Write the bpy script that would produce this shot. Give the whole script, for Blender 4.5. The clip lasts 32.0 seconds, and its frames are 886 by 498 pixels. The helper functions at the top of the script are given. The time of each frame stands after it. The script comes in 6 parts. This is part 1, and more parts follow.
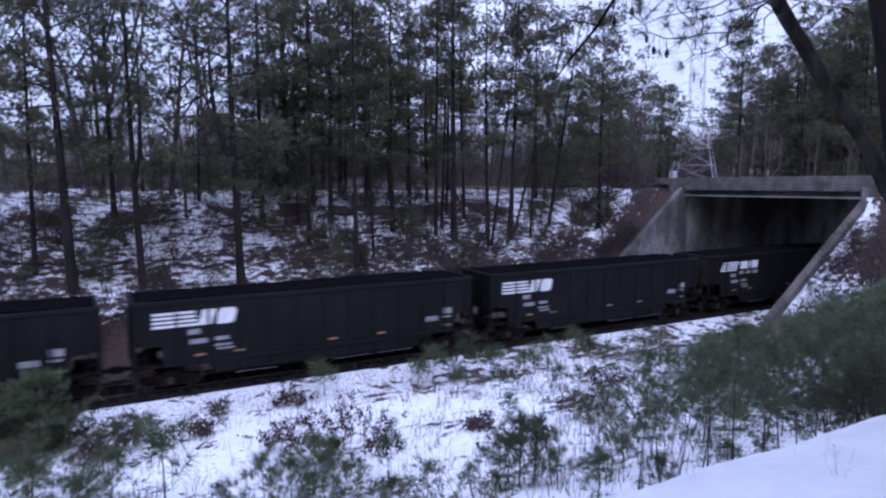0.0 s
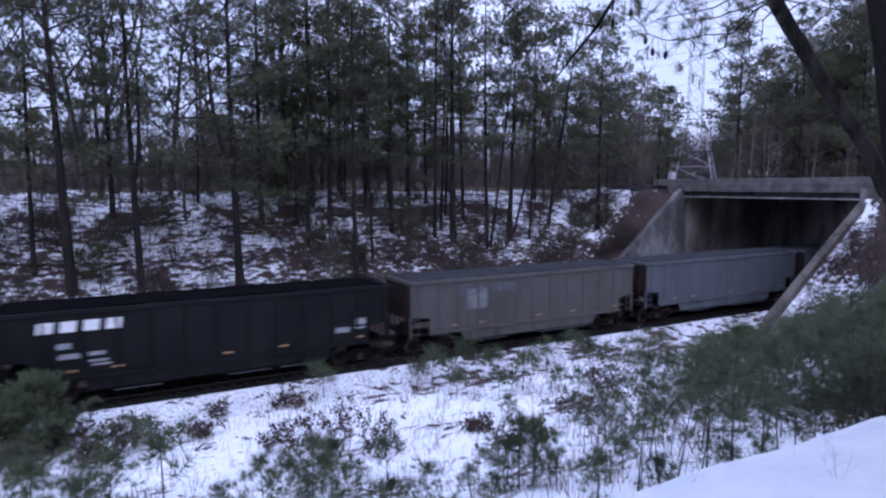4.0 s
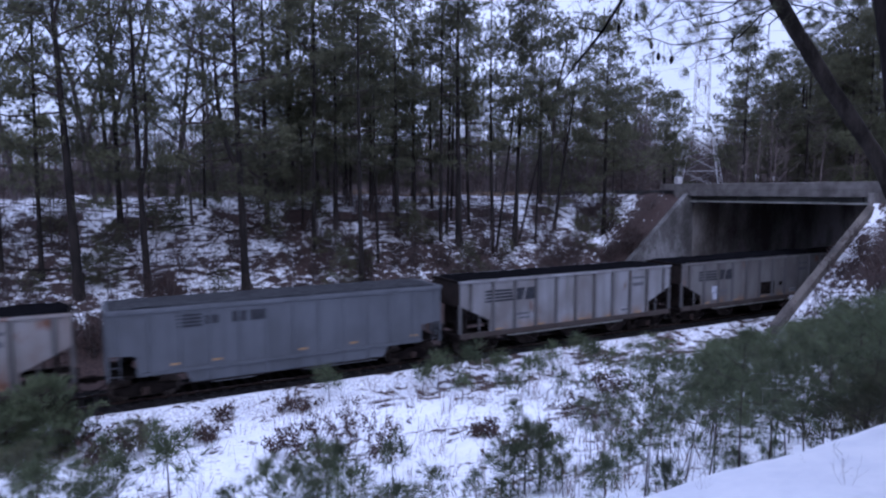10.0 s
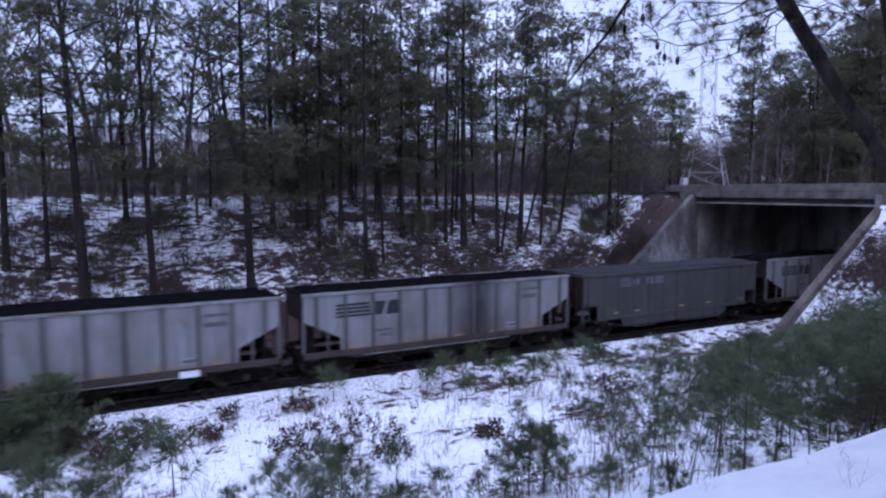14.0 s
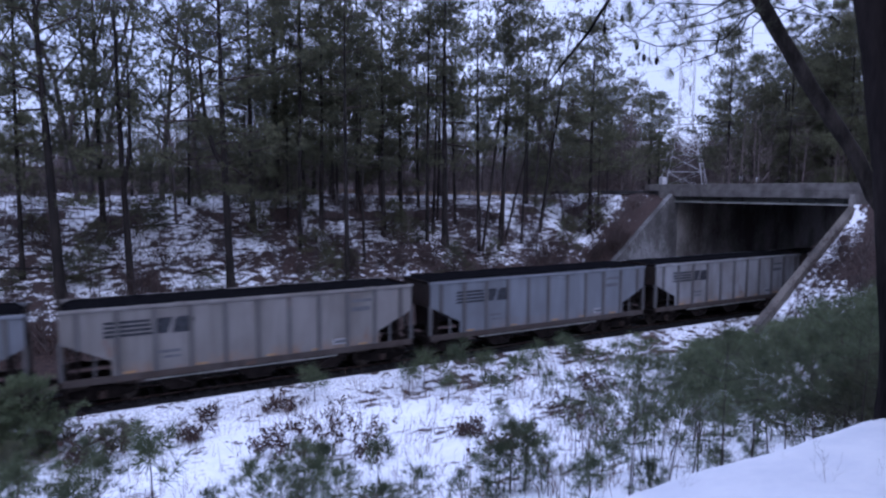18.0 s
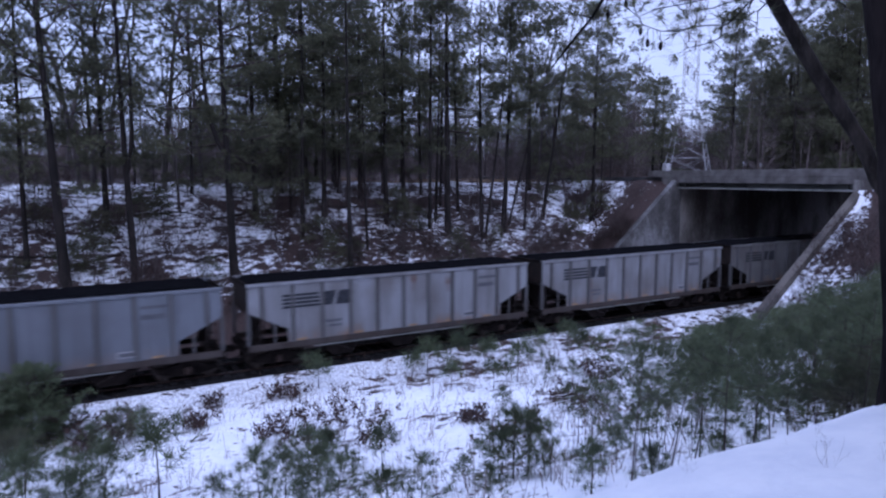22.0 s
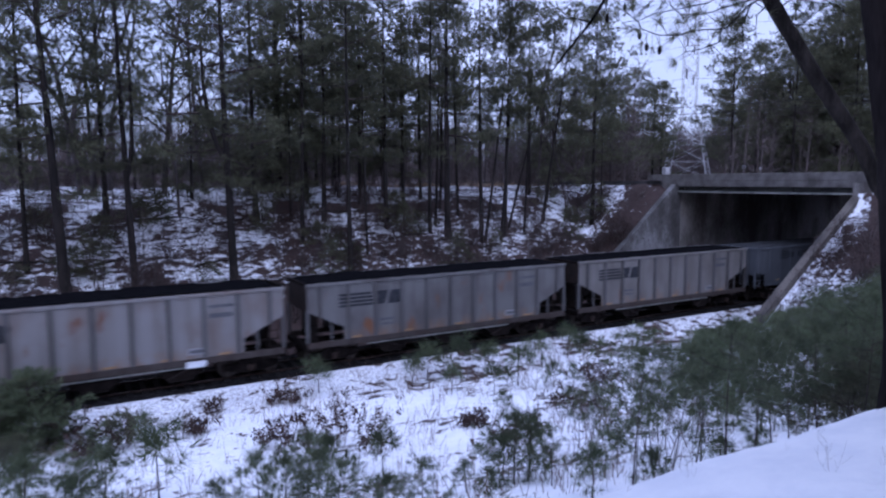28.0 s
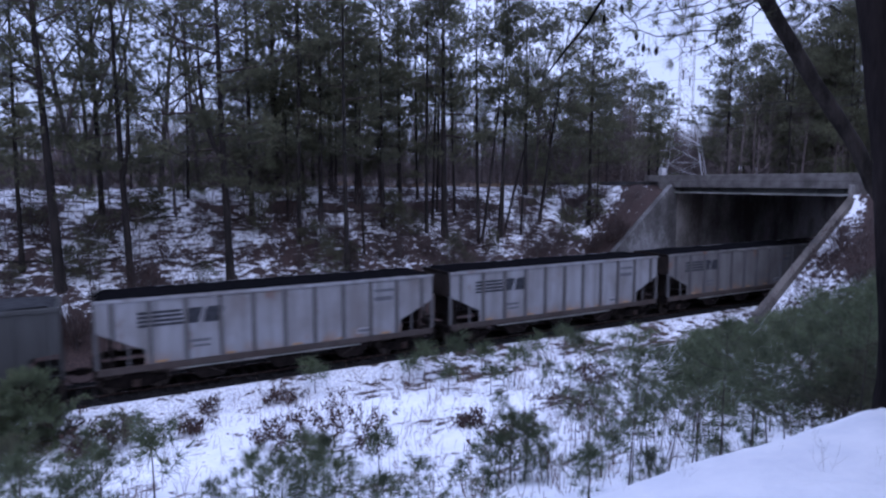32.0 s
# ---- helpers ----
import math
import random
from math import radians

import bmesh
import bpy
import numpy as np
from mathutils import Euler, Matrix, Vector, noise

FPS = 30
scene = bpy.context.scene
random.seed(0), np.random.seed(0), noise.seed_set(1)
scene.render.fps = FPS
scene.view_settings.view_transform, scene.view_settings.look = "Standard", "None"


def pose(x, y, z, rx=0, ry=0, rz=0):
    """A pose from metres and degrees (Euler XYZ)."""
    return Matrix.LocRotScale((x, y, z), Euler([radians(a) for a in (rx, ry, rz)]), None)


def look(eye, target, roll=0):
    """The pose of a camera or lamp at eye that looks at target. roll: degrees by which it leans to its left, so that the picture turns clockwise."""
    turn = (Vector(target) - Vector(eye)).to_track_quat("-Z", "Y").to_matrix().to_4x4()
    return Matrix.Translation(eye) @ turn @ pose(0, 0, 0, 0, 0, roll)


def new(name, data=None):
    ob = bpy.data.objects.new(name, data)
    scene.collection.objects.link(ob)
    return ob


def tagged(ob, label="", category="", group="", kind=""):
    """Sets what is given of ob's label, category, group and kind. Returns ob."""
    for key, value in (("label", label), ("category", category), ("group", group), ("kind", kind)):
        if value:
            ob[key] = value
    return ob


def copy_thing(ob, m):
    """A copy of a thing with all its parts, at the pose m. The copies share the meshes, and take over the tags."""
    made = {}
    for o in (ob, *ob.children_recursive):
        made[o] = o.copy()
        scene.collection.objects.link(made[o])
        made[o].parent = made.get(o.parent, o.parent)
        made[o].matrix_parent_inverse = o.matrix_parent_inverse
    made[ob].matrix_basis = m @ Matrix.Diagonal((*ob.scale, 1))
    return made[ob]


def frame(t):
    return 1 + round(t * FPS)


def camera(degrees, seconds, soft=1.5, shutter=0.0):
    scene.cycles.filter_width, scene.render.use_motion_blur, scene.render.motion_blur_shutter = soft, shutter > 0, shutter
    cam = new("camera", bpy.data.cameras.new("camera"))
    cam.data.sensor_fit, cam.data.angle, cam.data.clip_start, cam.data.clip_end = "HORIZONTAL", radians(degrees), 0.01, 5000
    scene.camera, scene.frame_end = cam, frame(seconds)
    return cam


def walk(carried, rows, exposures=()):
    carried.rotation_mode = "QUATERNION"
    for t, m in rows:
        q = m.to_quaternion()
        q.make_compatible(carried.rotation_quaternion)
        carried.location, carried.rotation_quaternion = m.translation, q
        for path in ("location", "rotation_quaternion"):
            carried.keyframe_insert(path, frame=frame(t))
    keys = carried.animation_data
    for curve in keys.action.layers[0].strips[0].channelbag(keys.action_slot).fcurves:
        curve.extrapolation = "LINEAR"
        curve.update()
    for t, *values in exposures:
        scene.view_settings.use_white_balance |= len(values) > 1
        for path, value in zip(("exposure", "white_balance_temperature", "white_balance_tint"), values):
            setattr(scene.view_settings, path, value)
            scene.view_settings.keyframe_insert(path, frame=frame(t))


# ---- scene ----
# One straight track along x (top of rail z = 0), a cut with a road bridge over it, pine woods, snow at dusk.
EYE = (0.0, -29.75, 8.55)
cam = camera(68.57, 32.0, soft=2.3, shutter=0.35)
PATH = [
    (0, pose(*EYE, 84.323, 0.058, -29.121)),
    (0.5, pose(*EYE, 84.386, 0.071, -29.247)),
    (1, pose(*EYE, 84.497, -0.006, -29.327)),
    (1.5, pose(*EYE, 84.596, 0.098, -29.347)),
    (2, pose(*EYE, 84.625, 0.021, -29.206)),
    (2.5, pose(*EYE, 84.581, 0.018, -29.171)),
    (3, pose(*EYE, 84.528, 0.002, -29.335)),
    (3.5, pose(*EYE, 84.458, 0.072, -29.245)),
    (5.5, pose(*EYE, 84.437, 0.010, -29.105)),
    (6, pose(*EYE, 84.470, 0.083, -29.080)),
    (6.5, pose(*EYE, 84.503, 0.122, -29.044)),
    (7, pose(*EYE, 84.317, 0.052, -29.050)),
    (7.5, pose(*EYE, 84.179, 0.079, -28.837)),
    (8, pose(*EYE, 84.397, 0.153, -28.715)),
    (8.5, pose(*EYE, 84.617, 0.104, -28.805)),
    (9, pose(*EYE, 84.739, 0.003, -28.761)),
    (9.5, pose(*EYE, 84.809, 0.131, -28.749)),
    (10, pose(*EYE, 84.849, 0.102, -28.704)),
    (10.5, pose(*EYE, 84.883, 0.070, -28.704)),
    (11, pose(*EYE, 84.960, 0.012, -28.672)),
    (11.5, pose(*EYE, 84.950, -0.096, -28.568)),
    (12, pose(*EYE, 84.847, -0.077, -28.504)),
    (12.5, pose(*EYE, 84.706, -0.108, -28.617)),
    (13, pose(*EYE, 84.661, -0.159, -28.627)),
    (13.5, pose(*EYE, 84.807, -0.146, -28.407)),
    (14, pose(*EYE, 84.893, -0.083, -28.261)),
    (14.5, pose(*EYE, 84.899, -0.032, -28.413)),
    (16.5, pose(*EYE, 84.602, -0.140, -29.312)),
    (17, pose(*EYE, 84.704, -0.229, -29.792)),
    (17.5, pose(*EYE, 84.813, -0.175, -29.929)),
    (18, pose(*EYE, 84.806, -0.154, -29.894)),
    (18.5, pose(*EYE, 84.494, -0.197, -29.840)),
    (19, pose(*EYE, 84.265, -0.113, -29.806)),
    (19.5, pose(*EYE, 84.007, -0.160, -29.824)),
    (20, pose(*EYE, 83.724, -0.121, -29.800)),
    (20.5, pose(*EYE, 83.645, -0.045, -29.722)),
    (21, pose(*EYE, 83.733, -0.051, -29.524)),
    (21.5, pose(*EYE, 83.725, -0.034, -29.632)),
    (22, pose(*EYE, 83.682, 0.048, -29.661)),
    (22.5, pose(*EYE, 83.830, -0.052, -29.655)),
    (23, pose(*EYE, 84.140, 0.016, -29.541)),
    (23.5, pose(*EYE, 84.386, 0.041, -29.376)),
    (24, pose(*EYE, 84.352, -0.000, -29.263)),
    (24.5, pose(*EYE, 84.184, -0.009, -29.370)),
    (25, pose(*EYE, 83.989, 0.011, -29.514)),
    (25.5, pose(*EYE, 83.828, 0.055, -29.658)),
    (27.5, pose(*EYE, 83.931, 0.148, -29.624)),
    (28, pose(*EYE, 84.060, 0.193, -29.677)),
    (28.5, pose(*EYE, 84.005, 0.142, -29.551)),
    (29, pose(*EYE, 84.056, 0.206, -29.514)),
    (29.5, pose(*EYE, 84.216, 0.058, -29.551)),
    (30, pose(*EYE, 84.387, 0.098, -29.440)),
    (30.5, pose(*EYE, 84.441, 0.131, -29.503)),
    (31, pose(*EYE, 84.298, 0.066, -29.721)),
    (31.5, pose(*EYE, 84.140, 0.027, -29.855)),
    (32, pose(*EYE, 84.077, 0.061, -29.954)),
]
walk(cam, PATH, exposures=[(0.0, 0.28, 5340, 25), (3.0, 0.28, 5330, 25), (7.0, 0.22, 5270, 25), (14.0, 0.19, 5250, 25), (18.0, 0.18, 5220, 25), (22.0, 0.09, 5160, 25), (28.0, 0.10, 5190, 25), (32.0, 0.15, 5210, 25)])

# ---- world and light ----
SUN_ELEV, SUN_AZ = radians(14), radians(200)
world = bpy.data.worlds.new("dusk_sky")
scene.world = world
world.use_nodes = True
wn, wl = world.node_tree.nodes, world.node_tree.links
sky = wn.new("ShaderNodeTexSky")
sky.sky_type = "NISHITA"
sky.sun_disc = False
sky.sun_elevation, sky.sun_rotation = SUN_ELEV, SUN_AZ
sky.dust_density, sky.ozone_density, sky.air_density = 1.6, 1.2, 1.0
# an even deck of pale cloud lets little of the clear sky through
deck_noise = wn.new("ShaderNodeTexNoise")
deck_noise.inputs["Scale"].default_value, deck_noise.inputs["Detail"].default_value = 2.2, 4
deck = wn.new("ShaderNodeValToRGB")
deck.color_ramp.elements[0].position, deck.color_ramp.elements[0].color = 0.35, (5.3, 5.8, 7.3, 1)
deck.color_ramp.elements[1].position, deck.color_ramp.elements[1].color = 0.7, (7.2, 7.5, 8.8, 1)
wl.new(wn.new("ShaderNodeTexCoord").outputs["Generated"], deck_noise.inputs["Vector"])
wl.new(deck_noise.outputs["Fac"], deck.inputs["Fac"])
cloud = wn.new("ShaderNodeMix")
cloud.data_type = "RGBA"
cloud.inputs["Factor"].default_value = 0.85
# the deck is brighter overhead than at the skyline, as an overcast sky is
height = wn.new("ShaderNodeSeparateXYZ")
wl.new(deck_noise.inputs["Vector"].links[0].from_socket, height.inputs[0])
lift = wn.new("ShaderNodeMapRange")
lift.inputs["To Min"].default_value, lift.inputs["To Max"].default_value = 0.8, 1.6
wl.new(height.outputs["Z"], lift.inputs["Value"])
grade = wn.new("ShaderNodeVectorMath")
grade.operation = "SCALE"
wl.new(deck.outputs["Color"], grade.inputs[0])
wl.new(lift.outputs[0], grade.inputs["Scale"])
wl.new(sky.outputs["Color"], cloud.inputs["A"])
wl.new(grade.outputs[0], cloud.inputs["B"])
wn["Background"].inputs["Strength"].default_value = 0.124
wl.new(cloud.outputs["Result"], wn["Background"].inputs["Color"])
sun = new("sun", bpy.data.lights.new("sun", "SUN"))
sun.data.energy, sun.data.angle, sun.data.color = 0.8, radians(60), (0.96, 0.95, 0.96)
sun.matrix_world = look((0, 0, 60), (-30 * math.sin(SUN_AZ) * math.cos(SUN_ELEV), -30 * math.cos(SUN_AZ) * math.cos(SUN_ELEV), 60 - 60 * math.sin(radians(40))))

# ---- materials ----
def material(name, cols, scale=4.0, rough=0.8, metal=0.0, bump=0.2, fine=40.0, stretch=(1, 1, 1), vary=0.0, spec=0.3, contrast=(0.35, 0.65), world_space=False):
    """Two scales of noise between the colours given, with fine relief."""
    m = bpy.data.materials.new(name)
    m.use_nodes = True
    n, l = m.node_tree.nodes, m.node_tree.links
    b = n["Principled BSDF"]
    b.inputs["Roughness"].default_value = rough
    b.inputs["Metallic"].default_value = metal
    b.inputs["Specular IOR Level"].default_value = spec
    if world_space:
        co = n.new("ShaderNodeNewGeometry").outputs["Position"]
    else:
        co = n.new("ShaderNodeTexCoord").outputs["Object"]
    mp = n.new("ShaderNodeMapping")
    mp.inputs["Scale"].default_value = stretch
    l.new(co, mp.inputs["Vector"])
    a = n.new("ShaderNodeTexNoise")
    a.inputs["Scale"].default_value, a.inputs["Detail"].default_value = scale, 5
    c = n.new("ShaderNodeTexNoise")
    c.inputs["Scale"].default_value, c.inputs["Detail"].default_value = fine, 3
    l.new(mp.outputs[0], a.inputs["Vector"])
    l.new(mp.outputs[0], c.inputs["Vector"])
    mix = n.new("ShaderNodeMath")
    mix.operation = "MULTIPLY_ADD"
    l.new(c.outputs["Fac"], mix.inputs[0])
    mix.inputs[1].default_value = 0.3
    sub = n.new("ShaderNodeMath")
    sub.operation = "SUBTRACT"
    l.new(a.outputs["Fac"], sub.inputs[0])
    sub.inputs[1].default_value = 0.15
    l.new(sub.outputs[0], mix.inputs[2])
    r = n.new("ShaderNodeValToRGB")
    e = r.color_ramp.elements
    e[0].position, e[1].position = contrast
    e[0].color, e[1].color = (*cols[0], 1), (*cols[-1], 1)
    for i, k in enumerate(cols[1:-1]):
        x = e.new(contrast[0] + (contrast[1] - contrast[0]) * (i + 1) / (len(cols) - 1))
        x.color = (*k, 1)
    l.new(mix.outputs[0], r.inputs["Fac"])
    out = r.outputs["Color"]
    if vary:
        info = n.new("ShaderNodeObjectInfo")
        mr = n.new("ShaderNodeMapRange")
        mr.inputs["To Min"].default_value, mr.inputs["To Max"].default_value = 1 - vary, 1 + vary
        l.new(info.outputs["Random"], mr.inputs["Value"])
        mul = n.new("ShaderNodeVectorMath")
        mul.operation = "SCALE"
        l.new(out, mul.inputs[0])
        l.new(mr.outputs[0], mul.inputs["Scale"])
        out = mul.outputs[0]
    l.new(out, b.inputs["Base Color"])
    if bump:
        bp = n.new("ShaderNodeBump")
        bp.inputs["Strength"].default_value, bp.inputs["Distance"].default_value = bump, 0.05
        l.new(mix.outputs[0], bp.inputs["Height"])
        l.new(bp.outputs[0], b.inputs["Normal"])
    return m


def ground_material():
    """Snow with leaf litter and dead grass showing through, most of it on the far bank."""
    m = bpy.data.materials.new("snowy_ground")
    m.use_nodes = True
    n, l = m.node_tree.nodes, m.node_tree.links
    b = n["Principled BSDF"]
    pos = n.new("ShaderNodeNewGeometry").outputs["Position"]
    xyz = n.new("ShaderNodeSeparateXYZ")
    l.new(pos, xyz.inputs[0])

    def tex(scale, detail=4, stretch=(1, 1, 1), rough=0.6):
        mp = n.new("ShaderNodeMapping")
        mp.inputs["Scale"].default_value = stretch
        l.new(pos, mp.inputs["Vector"])
        t = n.new("ShaderNodeTexNoise")
        t.inputs["Scale"].default_value, t.inputs["Detail"].default_value, t.inputs["Roughness"].default_value = scale, detail, rough
        l.new(mp.outputs[0], t.inputs["Vector"])
        return t.outputs["Fac"]

    def calc(op, a, c, clamp=False):
        k = n.new("ShaderNodeMath")
        k.operation, k.use_clamp = op, clamp
        for i, v in enumerate((a, c)):
            if isinstance(v, (int, float)):
                k.inputs[i].default_value = v
            else:
                l.new(v, k.inputs[i])
        return k.outputs[0]

    def ramp(v, lo, hi, to0=0.0, to1=1.0):
        r = n.new("ShaderNodeMapRange")
        l.new(v, r.inputs["Value"])
        for key, x in (("From Min", lo), ("From Max", hi), ("To Min", to0), ("To Max", to1)):
            r.inputs[key].default_value = x
        return r.outputs[0]

    big, mid, fine = tex(0.35), tex(1.6, 6, (1, 1.6, 2.5)), tex(9.0, 5)
    # how much of the ground is bare, across the cut and along it
    far = ramp(xyz.outputs["Y"], 5.0, 8.0)
    top = ramp(xyz.outputs["Y"], 19.0, 27.0)
    right = ramp(xyz.outputs["X"], 8.0, 30.0)
    bias = calc("ADD", calc("MULTIPLY", far, calc("ADD", 0.092, calc("MULTIPLY", right, 0.008))), calc("ADD", calc("MULTIPLY", top, -0.055), calc("MULTIPLY", ramp(xyz.outputs["Y"], 25.0, 31.0), 0.15)))
    slope = calc("MULTIPLY", ramp(xyz.outputs["Y"], -24.0, -14.0), ramp(xyz.outputs["Y"], -3.0, -5.0))
    bias = calc("ADD", bias, calc("MULTIPLY", slope, calc("ADD", 0.012, calc("MULTIPLY", right, 0.03))))
    road_bank = calc("MULTIPLY", ramp(xyz.outputs["X"], 34.0, 38.0), ramp(xyz.outputs["Y"], -6.5, -9.0))
    bias = calc("ADD", bias, calc("MULTIPLY", road_bank, calc("ADD", 0.075, calc("MULTIPLY", ramp(xyz.outputs["X"], 38.5, 41.5), 0.16))))
    bias = calc("ADD", bias, calc("MULTIPLY", ramp(xyz.outputs["Y"], -25.5, -26.8), -0.12))
    shoulder = calc("MULTIPLY", ramp(xyz.outputs["Y"], -5.8, -4.4), ramp(xyz.outputs["Y"], 4.5, 3.4))
    lip = calc("MULTIPLY", ramp(xyz.outputs["Y"], 17.7, 18.1), ramp(xyz.outputs["Y"], 18.7, 18.4))
    foot = calc("MULTIPLY", ramp(xyz.outputs["Y"], 0.5, 1.2), ramp(calc("SUBTRACT", xyz.outputs["Y"], calc("MULTIPLY", right, 0.8)), 10.0, 6.5))
    bias = calc("ADD", bias, calc("MULTIPLY", foot, 0.2))
    toe = calc("MULTIPLY", ramp(xyz.outputs["X"], 20.0, 34.0), ramp(calc("SUBTRACT", xyz.outputs["Y"], calc("MULTIPLY", ramp(xyz.outputs["X"], 38.0, 44.0), 1.2)), 13.2, 11.0))
    bias = calc("ADD", bias, calc("MULTIPLY", calc("MULTIPLY", toe, far), 0.075))
    bias = calc("ADD", bias, calc("MULTIPLY", calc("MULTIPLY", ramp(xyz.outputs["X"], 38.0, 41.0), ramp(xyz.outputs["Y"], 10.0, 12.5)), -0.012))
    middle = calc("MULTIPLY", calc("MULTIPLY", ramp(xyz.outputs["X"], 8.0, 12.0), ramp(xyz.outputs["X"], 30.0, 24.0)), ramp(xyz.outputs["Y"], 16.0, 13.0))
    bias = calc("ADD", bias, calc("MULTIPLY", calc("MULTIPLY", middle, far), 0.03))
    # more litter on the left bank, partly standing in for tree shade on snow
    left = calc("MULTIPLY", ramp(xyz.outputs["X"], 14.0, 4.0), far)
    bias = calc("ADD", bias, calc("MULTIPLY", left, 0.006))
    bias = calc("ADD", bias, calc("ADD", calc("MULTIPLY", shoulder, calc("ADD", 0.03, calc("MULTIPLY", ramp(xyz.outputs["X"], 8.0, 18.0), 0.034))), calc("MULTIPLY", calc("MULTIPLY", lip, ramp(big, 0.47, 0.56)), 0.24)))
    value = calc("ADD", calc("ADD", calc("MULTIPLY", big, 0.35), calc("MULTIPLY", mid, 0.45)), calc("MULTIPLY", fine, 0.2))
    speck = calc("MULTIPLY", calc("MULTIPLY", ramp(xyz.outputs["Y"], -4.6, -3.2), ramp(xyz.outputs["Y"], -0.5, -1.0)), ramp(tex(9.0, 4), 0.4, 0.6))
    bare = calc("MAXIMUM", ramp(calc("ADD", value, bias), 0.56, 0.605), calc("MULTIPLY", speck, 0.42))
    litter = n.new("ShaderNodeValToRGB")
    e = litter.color_ramp.elements
    e[0].position, e[0].color = 0.35, (0.026, 0.018, 0.017, 1)
    e[1].position, e[1].color = 0.7, (0.078, 0.05, 0.042, 1)
    l.new(fine, litter.inputs["Fac"])
    snow = n.new("ShaderNodeValToRGB")
    e = snow.color_ramp.elements
    e[0].position, e[0].color = 0.3, (0.77, 0.8, 0.86, 1)
    e[1].position, e[1].color = 0.6, (0.91, 0.925, 0.95, 1)
    l.new(mid, snow.inputs["Fac"])
    mix = n.new("ShaderNodeMix")
    mix.data_type = "RGBA"
    l.new(bare, mix.inputs["Factor"])
    l.new(snow.outputs[0], mix.inputs["A"])
    l.new(litter.outputs[0], mix.inputs["B"])
    l.new(mix.outputs["Result"], b.inputs["Base Color"])
    b.inputs["Roughness"].default_value = 0.75
    b.inputs["Specular IOR Level"].default_value = 0.25
    bp = n.new("ShaderNodeBump")
    bp.inputs["Strength"].default_value, bp.inputs["Distance"].default_value = 0.5, 0.08
    l.new(calc("SUBTRACT", calc("ADD", mid, calc("MULTIPLY", fine, 0.3)), calc("MULTIPLY", bare, 0.6)), bp.inputs["Height"])
    l.new(bp.outputs[0], b.inputs["Normal"])
    return m


def let_light_through(m, share):
    """Needles and thin leaves pass on a share of the light that falls on their other side."""
    n, l = m.node_tree.nodes, m.node_tree.links
    b, out = n["Principled BSDF"], n["Material Output"]
    t = n.new("ShaderNodeBsdfTranslucent")
    l.new(b.inputs["Base Color"].links[0].from_socket, t.inputs["Color"])
    mix = n.new("ShaderNodeMixShader")
    mix.inputs[0].default_value = share
    l.new(b.outputs[0], mix.inputs[1])
    l.new(t.outputs[0], mix.inputs[2])
    l.new(mix.outputs[0], out.inputs["Surface"])


M_GROUND = ground_material()
M_BARK = material("pine_bark", [(0.009, 0.0075, 0.007), (0.027, 0.0215, 0.019)], 3, 0.9, bump=0.8, fine=22, stretch=(1, 1, 0.25))
M_BARK3 = material("dark_wet_bark", [(0.006, 0.0055, 0.0055), (0.022, 0.018, 0.017)], 5, 1.0, bump=1.0, fine=30, stretch=(1, 1, 0.25), spec=0.05)
M_BARK4 = material("brown_pine_bark", [(0.014, 0.012, 0.0105), (0.044, 0.037, 0.032)], 6, 0.95, bump=1.0, fine=30, stretch=(1, 1, 0.35), spec=0.1)
M_BARK2 = material("grey_bark", [(0.05, 0.042, 0.042), (0.13, 0.11, 0.105)], 3, 0.9, bump=0.6, fine=22, stretch=(1, 1, 0.3))
M_FARWOOD = material("far_bare_wood", [(0.062, 0.049, 0.047), (0.13, 0.107, 0.1)], 0.3, 0.95, bump=0, fine=2)
M_TWIG = material("twig_bark", [(0.028, 0.021, 0.02), (0.07, 0.052, 0.046)], 3, 0.9, bump=0)
M_NEEDLE = material("pine_needles", [(0.062, 0.067, 0.042), (0.145, 0.147, 0.084)], 0.9, 0.6, bump=0, fine=6, vary=0.25)
M_NEEDLE2 = material("young_pine_needles", [(0.06, 0.078, 0.042), (0.135, 0.158, 0.085)], 1.5, 0.55, bump=0, fine=9, vary=0.2)
for needles in (M_NEEDLE, M_NEEDLE2):
    let_light_through(needles, 0.45)
M_STEM = material("dead_stems", [(0.08, 0.05, 0.035), (0.2, 0.13, 0.09)], 3, 0.9, bump=0)
M_LEAF = material("brown_leaves", [(0.028, 0.018, 0.016), (0.075, 0.044, 0.035)], 5, 0.8, bump=0)
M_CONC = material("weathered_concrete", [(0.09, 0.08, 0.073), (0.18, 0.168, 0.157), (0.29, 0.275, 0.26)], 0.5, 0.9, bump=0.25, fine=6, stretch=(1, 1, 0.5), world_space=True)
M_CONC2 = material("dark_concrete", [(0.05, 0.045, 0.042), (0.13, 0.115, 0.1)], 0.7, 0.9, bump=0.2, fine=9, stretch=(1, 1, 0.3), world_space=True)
M_PARAPET = material("stained_parapet_concrete", [(0.075, 0.069, 0.064), (0.12, 0.111, 0.104), (0.16, 0.151, 0.143)], 1.1, 0.9, bump=0.15, fine=14, world_space=True)
M_WING = material("pale_wing_concrete", [(0.065, 0.062, 0.06), (0.12, 0.117, 0.115), (0.24, 0.24, 0.246)], 0.55, 0.9, bump=0.25, fine=6, stretch=(1, 1, 0.6), world_space=True)
M_STEELG = material("painted_girder", [(0.022, 0.023, 0.022), (0.055, 0.056, 0.05)], 1.2, 0.6, bump=0.1)
# a highlight along the girder's bottom edge is put into this pale colour
M_FLANGE = material("flange_highlight_paint", [(0.16, 0.165, 0.15), (0.3, 0.3, 0.28)], 1.2, 0.6, bump=0.1)
